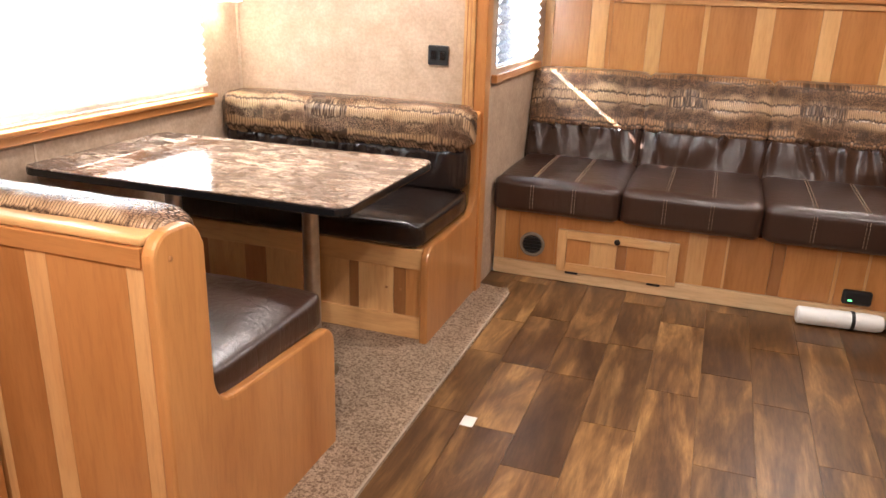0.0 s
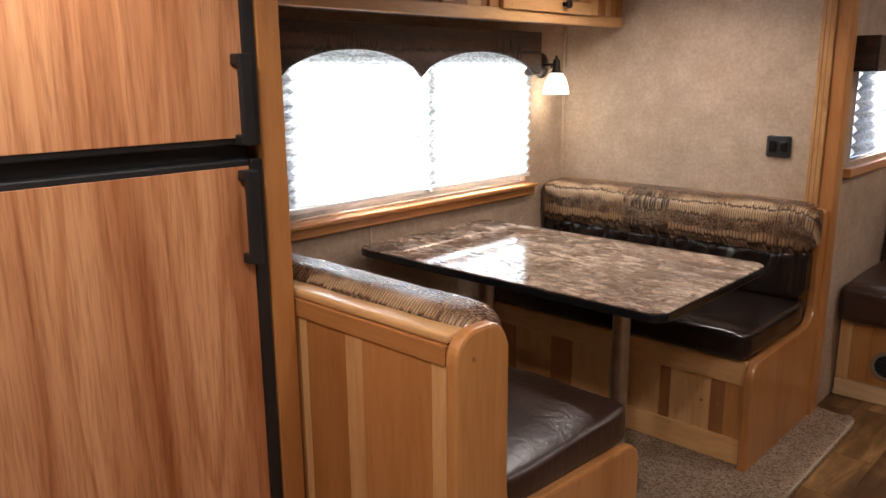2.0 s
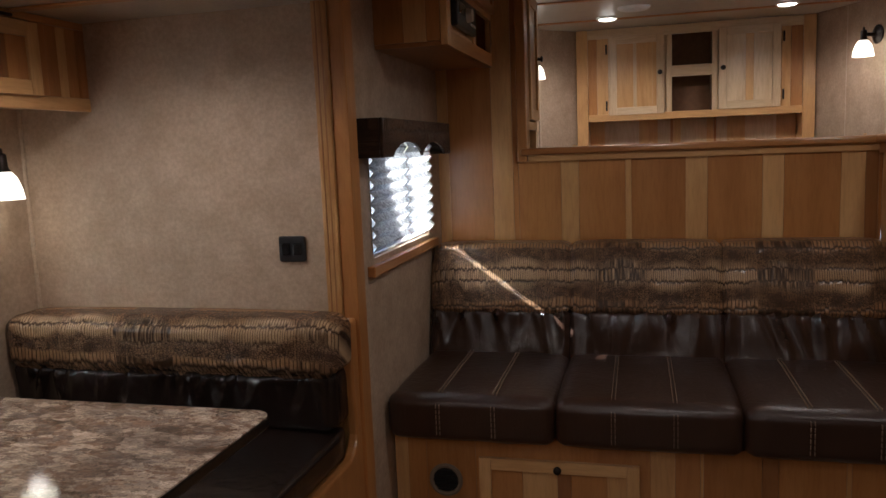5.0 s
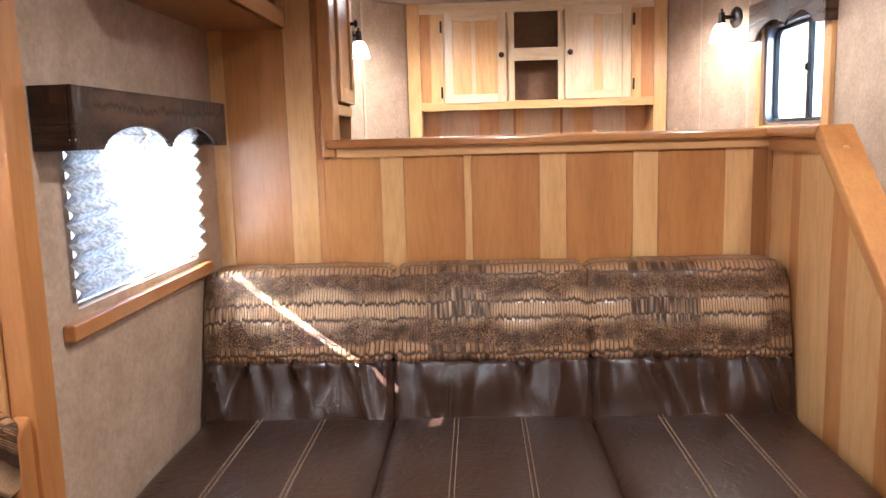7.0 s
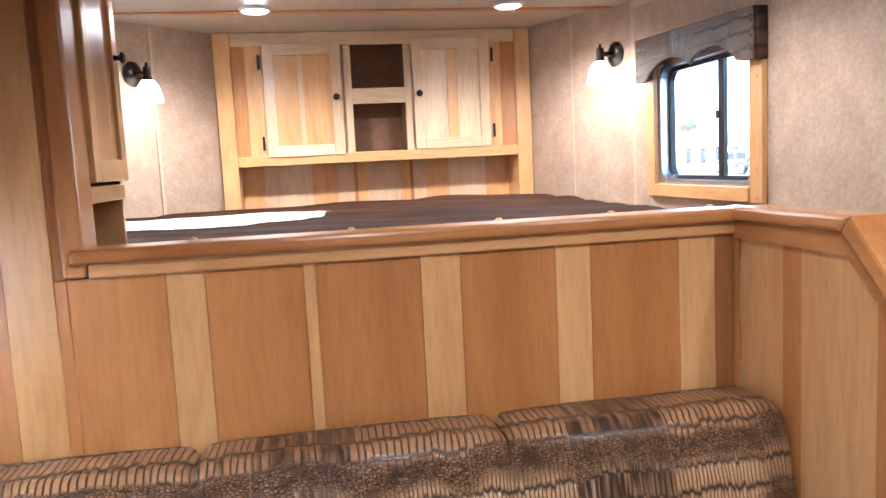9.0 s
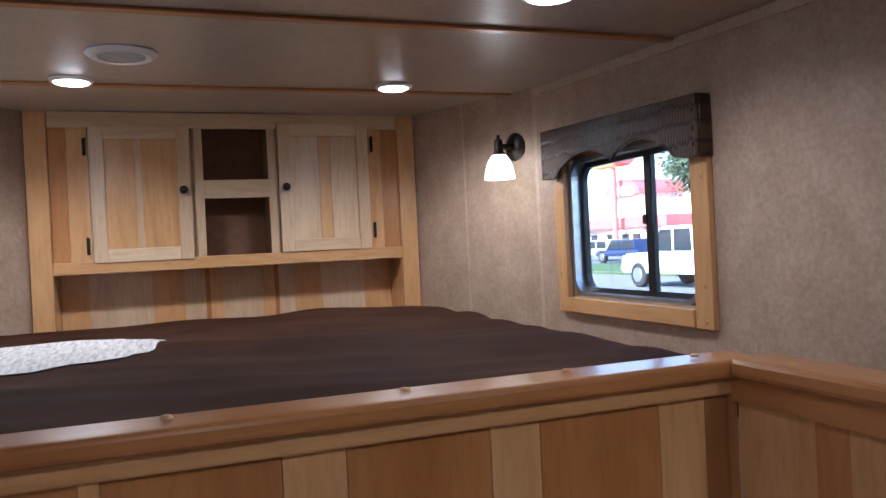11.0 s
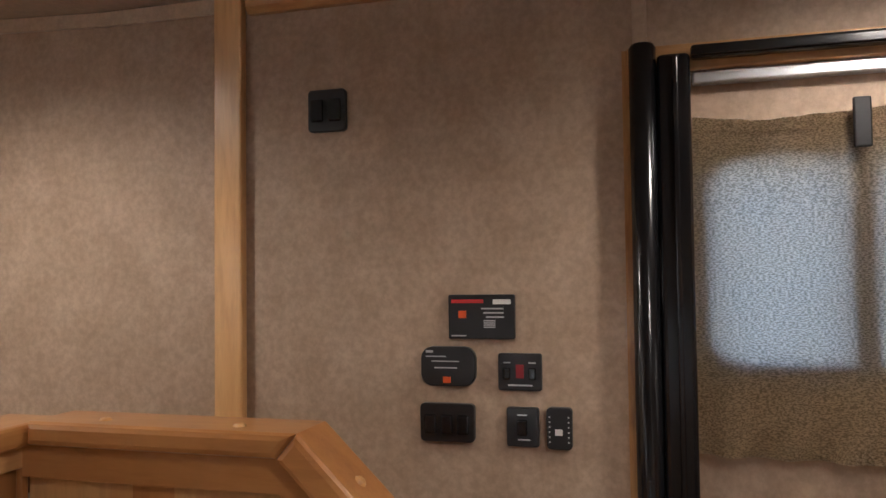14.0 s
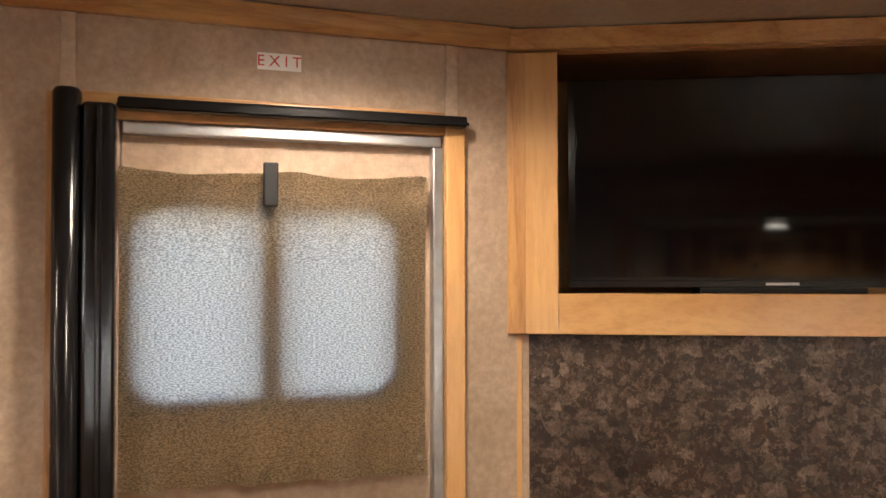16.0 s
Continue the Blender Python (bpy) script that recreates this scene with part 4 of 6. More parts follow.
def pleated(y0, y1, z0, z1, x, depth, n, mat, name, parent):
    """A pleated shade across X: zigzag folds, ends free."""
    m = 2 * n
    pts = [(x + (depth if i % 2 else 0), z0 + (z1 - z0) * i / m) for i in range(m + 1)]
    bm = bmesh.new()
    lo = [bm.verts.new((p, y0, q)) for p, q in pts]
    hi = [bm.verts.new((p, y1, q)) for p, q in pts]
    for i in range(m):
        bm.faces.new((lo[i], hi[i], hi[i + 1], lo[i + 1]))
    return part(name, bm, mat, parent)


def valance(name, label, x0, x1, outline, ends, parent=None):
    """A padded box valance in the plane across X: outline is (y, z) of the face; ends: (y0, y1, z_low0, z_low1, z_top)."""
    v = thing(name, label, "valance", (x0, (ends[0] + ends[1]) / 2, ends[2]))
    t = 0.012 if x1 > x0 else -0.012
    a, b = sorted((x1 - t, x1))
    part("face", prism(outline, "x", a, b, 0.003), CROC_DARK, v)
    for y, zl in ((ends[0], ends[2]), (ends[1], ends[3])):
        s = 1 if y == ends[0] else -1
        a, b = sorted((x0, x1 - t * 1.05))
        part("return", boxes((a, b, min(y, y + s * 0.012), max(y, y + s * 0.012), zl, ends[4]), bevel=0.002), CROC_DARK, v)
    a, b = sorted((x0, x1 - t * 1.05))
    part("top_board", boxes((a, b, ends[0] + 0.0125, ends[1] - 0.0125, ends[4] - 0.014, ends[4] - 0.002)), CROC_DARK, v)
    return v


def scallop(y0, y1, z_low, z_high, z_top, bumps):
    """Face outline with arches: bumps is a list of (start, end)."""
    pts = [(y0, z_top), (y0, z_low)]
    for a, b in bumps:
        pts += [(a + (b - a) * i / 16, z_low + (z_high - z_low) * math.sin(math.pi * i / 16) ** 0.62) for i in range(17)]
    return pts + [(y1, z_low), (y1, z_top)]


# dinette window
w1 = thing("window_1", "wide dinette window with an aluminium frame", "window", (SLIDE, 1.55, 0.9))
w1["kind"] = "structure"
part("pane", boxes((SLIDE - 0.045, SLIDE - 0.041, 0.93, 2.17, 0.89, 1.41)), GLASS, w1).visible_shadow = False
# The raised lower piece by y=1.13 is added unseen, to stop a stray sunbeam.
part("frame", boxes((SLIDE - 0.055, SLIDE - 0.02, 0.902, 0.93, 0.862, 1.438), (SLIDE - 0.055, SLIDE - 0.02, 2.17, 2.198, 0.862, 1.438), (SLIDE - 0.055, SLIDE - 0.02, 0.93, 1.13, 0.862, 0.935), (SLIDE - 0.055, SLIDE - 0.02, 1.13, 2.17, 0.862, 0.89), (SLIDE - 0.055, SLIDE - 0.02, 0.93, 2.17, 1.41, 1.438), (SLIDE - 0.055, SLIDE - 0.03, 1.505, 1.59, 0.89, 1.41)), ALU, w1)
structure("sill_dinette", boxes((SLIDE, SLIDE + 0.03, 0.86, 2.24, 0.80, 0.848), (SLIDE, SLIDE + 0.05, 0.86, 2.24, 0.836, 0.852), bevel=0.004), WOOD["y"], "hickory sill under the dinette window", "sill")
for a, b in ((0.88, 1.535), (1.578, 2.205)):
    bl = thing("pleated_blind", "white pleated shade drawn down, glowing with daylight", "blind", (SLIDE, (a + b) / 2, 0.89), "dinette shades")
    pleated(a, b, 0.905, 1.45, SLIDE + 0.006, 0.018, 14, BLIND, "pleats", bl)
    part("bottom_bar", boxes((SLIDE + 0.006, SLIDE + 0.026, a, b, 0.885, 0.903), bevel=0.003), WHITE, bl)
valance("valance", "dark brown reptile leather box valance with two arches", SLIDE + 0.001, -2.0,
        scallop(0.80, 2.185, 1.32, 1.412, 1.495, [(0.86, 1.47), (1.47, 2.14)]), (0.80, 2.185, 1.32, 1.32, 1.495))

# sofa-side window
w2 = thing("window_2", "small side window with an aluminium frame", "window", (LEFT, 3.05, 1.03))
w2["kind"] = "structure"
part("pane", boxes((LEFT - 0.045, LEFT - 0.041, 2.72, 3.40, 1.0, 1.375)), GLASS, w2).visible_shadow = False
part("frame", boxes((LEFT - 0.055, LEFT - 0.02, 2.702, 2.72, 0.987, 1.398), (LEFT - 0.055, LEFT - 0.02, 3.40, 3.418, 0.987, 1.398), (LEFT - 0.055, LEFT - 0.02, 2.72, 3.40, 0.987, 0.992), (LEFT - 0.055, LEFT - 0.02, 2.72, 3.38, 1.375, 1.398), (LEFT - 0.055, LEFT - 0.03, 3.045, 3.10, 0.992, 1.375)), ALU, w2)
structure("sill_side", boxes((LEFT, LEFT + 0.028, 2.63, 3.47, 0.93, 0.966), bevel=0.004), WOOD["y"], "hickory sill under the side window", "sill")
for a, b in ((2.675, 3.075), (3.095, 3.44)):
    bl = thing("pleated_blind", "short white pleated shade drawn down", "blind", (LEFT, (a + b) / 2, 1.03), "side window shades")
    pleated(a, b, 1.004, 1.42, LEFT + 0.004, 0.018, 10, BLIND_SIDE, "pleats", bl)
    part("head_rail", boxes((LEFT + 0.002, LEFT + 0.024, a, b, 1.421, 1.44), bevel=0.003), WHITE, bl)
valance("valance", "small dark brown reptile leather box valance with two arches", LEFT + 0.001, LEFT + 0.09,
        scallop(2.59, 3.49, 1.325, 1.375, 1.452, [(2.70, 3.06), (3.06, 3.40)]), (2.59, 3.49, 1.325, 1.325, 1.452))

# unseen window added on the far side of the bed for daylight, its shade drawn
w4 = thing("added_window_4", "unseen bedroom side window added to bring in daylight, with an aluminium frame", "window", (LEFT, 4.56, 1.35))
w4["kind"] = "structure"
part("pane", boxes((LEFT - 0.045, LEFT - 0.041, 4.25, 4.87, 1.36, 1.785)), GLASS, w4).visible_shadow = False
part("frame", boxes((LEFT - 0.055, LEFT - 0.02, 4.236, 4.25, 1.346, 1.799), (LEFT - 0.055, LEFT - 0.02, 4.87, 4.884, 1.346, 1.799), (LEFT - 0.055, LEFT - 0.02, 4.25, 4.87, 1.346, 1.36), (LEFT - 0.055, LEFT - 0.02, 4.25, 4.87, 1.785, 1.799)), ALU, w4)
bl = thing("pleated_blind", "white pleated shade drawn over the added, unseen bed window", "blind", (LEFT, 4.56, 1.345))
pleated(4.22, 4.90, 1.335, 1.82, LEFT + 0.004, 0.018, 11, BLIND_SIDE, "pleats", bl)
part("head_rail", boxes((LEFT + 0.002, LEFT + 0.024, 4.22, 4.90, 1.821, 1.84), bevel=0.003), WHITE, bl)

# bedroom window
w3 = thing("window_3", "sliding bedroom window with rounded corners and a black gasket", "window", (RIGHT, 4.56, 1.35))
w3["kind"] = "structure"


def ring(outer, inner, axis, a, b):
    """A frame between two outlines that have the same number of points."""
    bm = bmesh.new()
    n = len(outer)
    v = [[bm.verts.new(at_axis(axis, p[0], p[1], w)) for p in o] for w in (a, b) for o in (outer, inner)]
    for i in range(n):
        j = (i + 1) % n
        bm.faces.new((v[0][i], v[0][j], v[1][j], v[1][i]))
        bm.faces.new((v[2][i], v[2][j], v[3][j], v[3][i]))
        bm.faces.new((v[0][i], v[0][j], v[2][j], v[2][i]))
        bm.faces.new((v[1][i], v[1][j], v[3][j], v[3][i]))
    bmesh.ops.recalc_face_normals(bm, faces=bm.faces)
    return bm


a, b, c, d = WIN
part("frame", ring(rounded(a - 0.0, b + 0.0, c, d, 0.06), rounded(a + 0.012, b - 0.012, c + 0.012, d - 0.012, 0.055), "x", RIGHT + 0.002, RIGHT + 0.06), ALU, w3, "silver aluminium frame")
part("gasket", ring(rounded(a + 0.0125, b - 0.0125, c + 0.0125, d - 0.0125, 0.054), rounded(a + 0.028, b - 0.028, c + 0.028, d - 0.028, 0.045), "x", RIGHT + 0.035, RIGHT + 0.058), BLACK, w3, "black rubber gasket")
part("mullion", boxes((RIGHT + 0.034, RIGHT + 0.056, 4.475, 4.508, c + 0.02, d - 0.02), bevel=0.003), BLACK, w3)
part("latch", boxes((RIGHT + 0.026, RIGHT + 0.0335, 4.496, 4.514, 1.57, 1.60), bevel=0.003), BLACK, w3)
part("pane", boxes((RIGHT + 0.044, RIGHT + 0.047, a + 0.025, 4.475, c + 0.025, d - 0.025)), GLASS, w3).visible_shadow = False
part("pane", boxes((RIGHT + 0.044, RIGHT + 0.047, 4.508, b - 0.025, c + 0.025, d - 0.025)), GLASS, w3).visible_shadow = False
casing = structure("trim_bed_window", boxes((RIGHT - 0.02, RIGHT - 0.0005, 4.165, 4.233, 1.29, 1.84), bevel=0.003), PALE["z"], "pale hickory casing round the bedroom window", "trim")
part("casing_side", boxes((RIGHT - 0.02, RIGHT - 0.0005, 4.89, 4.955, 1.29, 1.84), bevel=0.003), PALE["z"], casing)
part("casing_sill", boxes((RIGHT - 0.026, RIGHT - 0.0005, 4.234, 4.889, 1.292, 1.34), bevel=0.003), PALE["y"], casing)
for y, z in ((4.19, 1.31), (4.19, 1.40), (4.19, 1.68), (4.93, 1.31), (4.93, 1.42)):
    part("screw_plug", lathe([(0.0, 0.003), (0.006, 0.001), (0.006, -0.002)], (RIGHT - 0.02, y, z), (-1, 0, 0), 10), OAK["z"], casing)
val_pts = [(4.16, 1.886), (4.16, 1.728), (4.21, 1.728), (4.26, 1.738)]
val_pts += [(4.26 + 0.29 * i / 14, 1.738 + 0.025 * i / 14 + 0.055 * math.sin(math.pi * i / 14) ** 0.7) for i in range(1, 14)]
val_pts += [(4.55 + 0.34 * i / 14, 1.763 - 0.02 * i / 14 + 0.055 * math.sin(math.pi * i / 14) ** 0.7) for i in range(0, 15)]
val_pts += [(4.90, 1.742), (4.985, 1.746), (4.985, 1.914)]
vb = valance("valance", "brown reptile leather box valance with scalloped lower edge and nail heads", RIGHT - 0.001, RIGHT - 0.05, val_pts, (4.16, 4.985, 1.728, 1.746, 1.886))
for y in (4.175, 4.97):
    for z in (1.76, 1.80, 1.845):
        part("nail_head", lathe([(0.0, 0.003), (0.005, 0.001), (0.005, -0.001)], (RIGHT - 0.05, y, z), (-1, 0, 0), 10), BRONZE, vb)


# ---- sconces and ceiling lamps ----
def sconce(base, way):
    """A wall lamp with a bronze back plate, an arm and an opal bell shade, standing out along way."""
    w = Vector(way).normalized()
    c = Vector(base)
    s = thing("wall_sconce", "oil-rubbed bronze wall sconce with a lit opal glass shade", "lamp", base, "wall sconces")
    part("back_plate", lathe([(0.0, 0.0), (0.052, 0.0), (0.054, 0.006), (0.042, 0.014), (0.03, 0.022), (0.0, 0.024)], c, w, 24), BRONZE, s, smooth=True)
    e = c + w * 0.085
    part("arm", lathe([(0.0, 0.02), (0.011, 0.02), (0.011, 0.085), (0.0, 0.087)], c, w, 12), BRONZE, s, smooth=True)
    part("socket", lathe([(0.0, 0.045), (0.006, 0.04), (0.006, 0.03), (0.016, 0.022), (0.018, -0.02), (0.026, -0.032), (0.0, -0.034)], e, (0, 0, 1), 16), BRONZE, s, smooth=True)
    part("shade", lathe([(0.0, -0.033), (0.026, -0.033), (0.042, -0.055), (0.053, -0.09), (0.058, -0.122), (0.054, -0.122), (0.047, -0.09), (0.036, -0.058), (0.02, -0.04), (0.0, -0.04)], e, (0, 0, 1), 24), SHADE, s, "lit opal bell shade", smooth=True)
    lamp("sconce_light", e + Vector((0, 0, -0.15)), 0.05, 0.03)
    return s


sconce((-2.089, 2.30, 1.36), (1, 0, 0))
nose = Vector((NRF[0] - NR[0], NRF[1] - NR[1])).normalized()
sconce((1.30, 5.22, 1.895), (-nose.y, nose.x, 0))
nosl = Vector((NLF[0] - NL[0], NLF[1] - NL[1])).normalized()
sconce((NL[0] + nosl.x * 0.27, NL[1] + nosl.y * 0.27, 1.90), (nosl.y, -nosl.x, 0))


def downlight(x, y, z, watts):
    d = thing("ceiling_light", "round white lit puck light on the ceiling", "lamp", (x, y, z), "ceiling lights")
    part("trim_ring", lathe([(0.0, 0.0), (0.062, 0.0), (0.066, -0.005), (0.06, -0.012), (0.052, -0.013), (0.052, -0.004), (0.0, -0.004)], (x, y, z), n=28), WHITE, d, smooth=True)
    part("lens", lathe([(0.051, -0.006), (0.045, -0.016), (0.025, -0.02), (0.0, -0.021)], (x, y, z), n=28), LENS, d, "glowing lens", smooth=True)
    lamp("downlight", (x, y, z - 0.05), watts, 0.045, spot=165)


downlight(-1.36, 1.87, SLIDE_CEILING, 3.5)
# unseen second puck, added to brighten the top of the refrigerator
downlight(-1.08, -0.1, SLIDE_CEILING, 2.5)
# The last four are unseen, placed to brighten sofa, refrigerator and rear end.
for x, y, w in ((0.80, 5.13, 5), (-0.21, 5.17, 5), (0.79, 3.98, 2.5), (0.98, 2.42, 2.8), (0.1, 2.45, 3.3), (0.1, 0.7, 4), (-0.3, -0.4, 5.5), (0.3, -1.5, 4)):
    downlight(x, y, ceil_z(y), w)

vent = thing("ceiling_vent", "round white slatted ceiling air vent", "vent", (-0.05, 4.74, ceil_z(4.74)))
vz = ceil_z(4.74)
part("ring", lathe([(0.06, -0.001), (0.088, -0.001), (0.09, -0.008), (0.075, -0.018), (0.06, -0.016)], (-0.05, 4.74, vz), n=28, caps=False), WHITE, vent, smooth=True)
# black disc stands in for the shaded duct; the ceiling has no opening
part("backing", lathe([(0.0, -0.006), (0.062, -0.0062)], (-0.05, 4.74, vz), n=24), BLACK, vent)
for i in range(-3, 4):
    h = math.sqrt(0.06 ** 2 - (i * 0.016) ** 2)
    part("slat", boxes((-0.05 - h, -0.05 + h, 4.738 + i * 0.016, 4.743 + i * 0.016, vz - 0.015, vz - 0.010)), WHITE, vent)

# ---- refrigerator ----
FX = -1.40
fr = thing("refrigerator", "two-door refrigerator with wood-grain panels and black trim", "refrigerator", (FX - 0.3, 0.05, 0.3))
Y0, Y1 = -0.34, 0.384
part("body", boxes((SLIDE + 0.02, FX - 0.05, Y0, Y1, 0.30, 1.78)), BLACK, fr)
for z0, z1, hz in ((0.345, 1.165, (0.95, 1.145)), (1.195, 1.76, (1.195, 1.375))):
    dd = part("door", boxes((FX - 0.049, FX - 0.006, Y0 + 0.004, Y1 - 0.004, z0, z1), bevel=0.004), BLACK, fr, "black-edged door")
    part("panel", boxes((FX - 0.006, FX - 0.001, Y0 + 0.03, Y1 - 0.032, z0 + 0.014, z1 - 0.014), bevel=0.001), FRIDGE_WOOD, dd, "wood-grain door panel")
    part("edge_trim", boxes((FX - 0.0055, FX + 0.006, Y1 - 0.032, Y1 - 0.004, z0, z1), bevel=0.003), BLACK, dd)
    h = boxes((FX + 0.0005, FX + 0.03, Y1 - 0.062, Y1 - 0.03, hz[0], hz[0] + 0.022), (FX + 0.0005, FX + 0.03, Y1 - 0.062, Y1 - 0.03, hz[1] - 0.022, hz[1]), (FX + 0.02, FX + 0.034, Y1 - 0.06, Y1 - 0.032, hz[0], hz[1]), bevel=0.004)
    part("handle", h, BLACK, dd, "black recessed grip handle")
frc = thing("refrigerator_surround", "hickory cabinet surround of the refrigerator", "cabinet", (FX - 0.2, 0.4, 0))
part("stile", boxes((FX - 0.03, FX + 0.004, Y1 + 0.002, 0.444, 0.012, SLIDE_CEILING - 0.002), bevel=0.004), WOOD["z"], frc)
part("side_panel", boxes((SLIDE + 0.002, FX - 0.031, Y1 + 0.02, 0.44, 0.012, SLIDE_CEILING - 0.002)), WOOD["z"], frc)
part("lower_panel", boxes((FX - 0.03, FX - 0.002, Y0 - 0.06, Y1 - 0.002, 0.012, 0.296)), PALE["y"], frc)
part("upper_panel", boxes((FX - 0.03, FX - 0.002, Y0 - 0.06, Y1 - 0.002, 1.784, SLIDE_CEILING - 0.002)), WOOD["y"], frc)
part("stile", boxes((FX - 0.03, FX + 0.004, Y0 - 0.12, Y0 - 0.062, 0.012, SLIDE_CEILING - 0.002), bevel=0.004), WOOD["z"], frc)
part("tall_side", boxes((SLIDE + 0.002, FX - 0.031, REAR + 0.002, Y0 - 0.065, 0.012, SLIDE_CEILING - 0.002)), WOOD["z"], frc)

# ---- sofa ----
sofa = thing("sofa", "three-seat brown leather sofa with reptile-embossed headrests on a hickory base", "sofa", (0, 3.1, 0))
SX = (-0.898, -0.31, 0.288, 0.886)
for i in range(3):
    a, b = SX[i] + 0.002, SX[i + 1] - 0.002
    seat = part("seat_cushion", pillow(a, b, 2.72, 3.36, 0.335, 0.497, 0.035, 0.006, 0.003, i * 9, 20), LEATHER, sofa, "brown leather seat with contrast stitching", smooth=True)
    for x in (a + (b - a) * 0.32, a + (b - a) * 0.65):
        for dx in (-0.006, 0.006):
            bm = bmesh.new()
            for k in range(26):
                y = 2.76 + k * 0.021
                box(bm, x + dx - 0.0011, x + dx + 0.0011, y, y + 0.014, 0.4955, 0.5085)
            for k in range(6):
                z = 0.365 + k * 0.019
                box(bm, x + dx - 0.0011, x + dx + 0.0011, 2.7065, 2.7185, z, z + 0.013)
            tagged(part("stitching", bm, STITCH, seat), kind="stuff")


def sofa_back(x0, x1, z0, z1, seed, wr, lean_y0, lean_y1, thick, cuts=30, count=13):
    """A cushion that leans back: a pillow sheared in Y by its height, gathered along its upper seam."""
    bm = pillow(x0, x1, 0.0, thick, z0, z1, 0.025, 0.008, 0.0, seed, cuts)
    folds = gathers(x0, x1, seed + 40, count, (z1 - z0) * 0.8)
    for v in bm.verts:
        q = v.co.copy()
        f = (q.z - 0.44) / 0.49
        face = max(0.0, 1 - q.y / (thick * 0.7))
        if wr:
            low = 0.5 * noise.noise(Vector((q.x * 6, q.z * 9, seed)))
            v.co.y -= face * wr * (crease(folds, q.x, z1 - q.z) + low)
        else:
            v.co.y -= face * 0.005 * noise.noise(Vector((q.x * 8, q.z * 8, seed)))
        v.co.y += lean_y0 + (lean_y1 - lean_y0) * f
    return bm


for i in range(3):
    a, b = SX[i] + 0.001, SX[i + 1] - 0.001
    part("backrest", sofa_back(a, b, 0.44, 0.672, i * 5, 0.028, 3.30, 3.44, 0.15, 62), LEATHER_BACK, sofa, "gathered brown leather backrest", smooth=True)
    part("headrest", sofa_back(a, b, 0.655, 0.93, i * 5 + 1, 0.0, 3.292, 3.432, 0.155), CROC, sofa, "brown reptile-embossed headrest", smooth=True)
base = part("base", boxes((-0.898, 0.895, 2.815, 3.6, 0.075, 0.334)), WOOD["x"], sofa)
boards(sofa, "y", 2.80, 2.8145, (-0.898, -0.85, -0.78, -0.60, 0.0, 0.08, 0.16, 0.17, 0.35, 0.40, 0.60, 0.615, 0.72, 0.73, 0.895), 0.076, 0.333, "LDDDLDLDBDLDLD")
part("toe_board", boxes((-0.898, 0.898, 2.79, 2.815, 0.0, 0.074), bevel=0.004), TOE, sofa, "pale wooden toe board")
dr = hpanel_door(sofa, "y", 2.7995, -0.585, -0.035, 0.058, 0.262, -1, 0.042, "DLBDL", panel_edges=[0.24, 0.5, 0.6, 0.86])
dr.name = "drawer_front"
knob(dr, (-0.308, 2.779, 0.24), (0, -1, 0), 0.014)
for x in (-0.51, -0.13):
    part("hinge", boxes((x - 0.03, x + 0.03, 2.781, 2.795, 0.047, 0.057), bevel=0.003), BRONZE, sofa)
av = thing("air_vent", "round black heater vent in the sofa base", "vent", (-0.71, 2.799, 0.165))
part("ring", lathe([(0.046, 0.0), (0.060, 0.0), (0.062, 0.006), (0.054, 0.011), (0.046, 0.008)], (-0.71, 2.7995, 0.165), (0, -1, 0), 28, caps=False), plain("vent_ring", (0.22, 0.17, 0.12), 0.5), av, smooth=True)
# duct darkness painted as a black disc on the closed base
part("backing", lathe([(0.0, 0.0006), (0.046, 0.0008)], (-0.71, 2.7995, 0.165), (0, -1, 0), 24), BLACK, av)
for i in range(-2, 3):
    h = math.sqrt(0.045 ** 2 - (i * 0.017) ** 2)
    part("slat", boxes((-0.71 - h, -0.71 + h, 2.789, 2.798, 0.1625 + i * 0.017, 0.1675 + i * 0.017)), BLACK, av)
ob = thing("alarm_box", "small black gas alarm with a green light on the sofa base", "alarm", (0.70, 2.799, 0.13))
part("case", boxes((0.645, 0.76, 2.772, 2.7995, 0.095, 0.16), bevel=0.012, seg=3), BLACK, ob)
part("light", boxes((0.668, 0.684, 2.7705, 2.7725, 0.112, 0.12)), LED_GREEN, ob)
tank = thing("white_cylinder", "white cylinder with black strap lying on the floor", "cylinder", (0.66, 2.72, 0.0))
part("cylinder_body", lathe([(0.0, 0.0), (0.03, 0.0), (0.038, 0.008), (0.038, 0.31), (0.032, 0.335), (0.018, 0.345), (0.0, 0.346)], (0.475, 2.722, 0.0385), (1, 0.08, 0), 24), WHITE, tank, smooth=True)
part("strap", lathe([(0.0385, 0.0), (0.041, 0.001), (0.041, 0.014), (0.0385, 0.015)], (0.475 + 0.21, 2.722 + 0.0168, 0.0385), (1, 0.08, 0), 24), BLACK, tank)
part("nozzle", lathe([(0.0, 0.0), (0.012, 0.0), (0.012, 0.03), (0.02, 0.034), (0.02, 0.06), (0.0, 0.062)], (0.475 + 0.345, 2.722 + 0.0276, 0.0385), (1, 0.08, 0), 14), BLACK, tank, smooth=True)
tagged(part("paper_scrap", boxes((-0.60, -0.556, 1.395, 1.455, 0.0005, 0.0035), bevel=0.001), PAPER), "small white paper scrap on the plank floor", "paper")

# ---- stereo cabinet over the side window ----
sp = thing("stereo_cabinet", "hickory corner cabinet with a car stereo and open cubby", "cabinet", (-0.78, 3.2, 1.69))
part("bottom", boxes((LEFT + 0.001, -0.655, 2.815, HALF - 0.001, 1.69, 1.705)), BROWN["y"], sp)
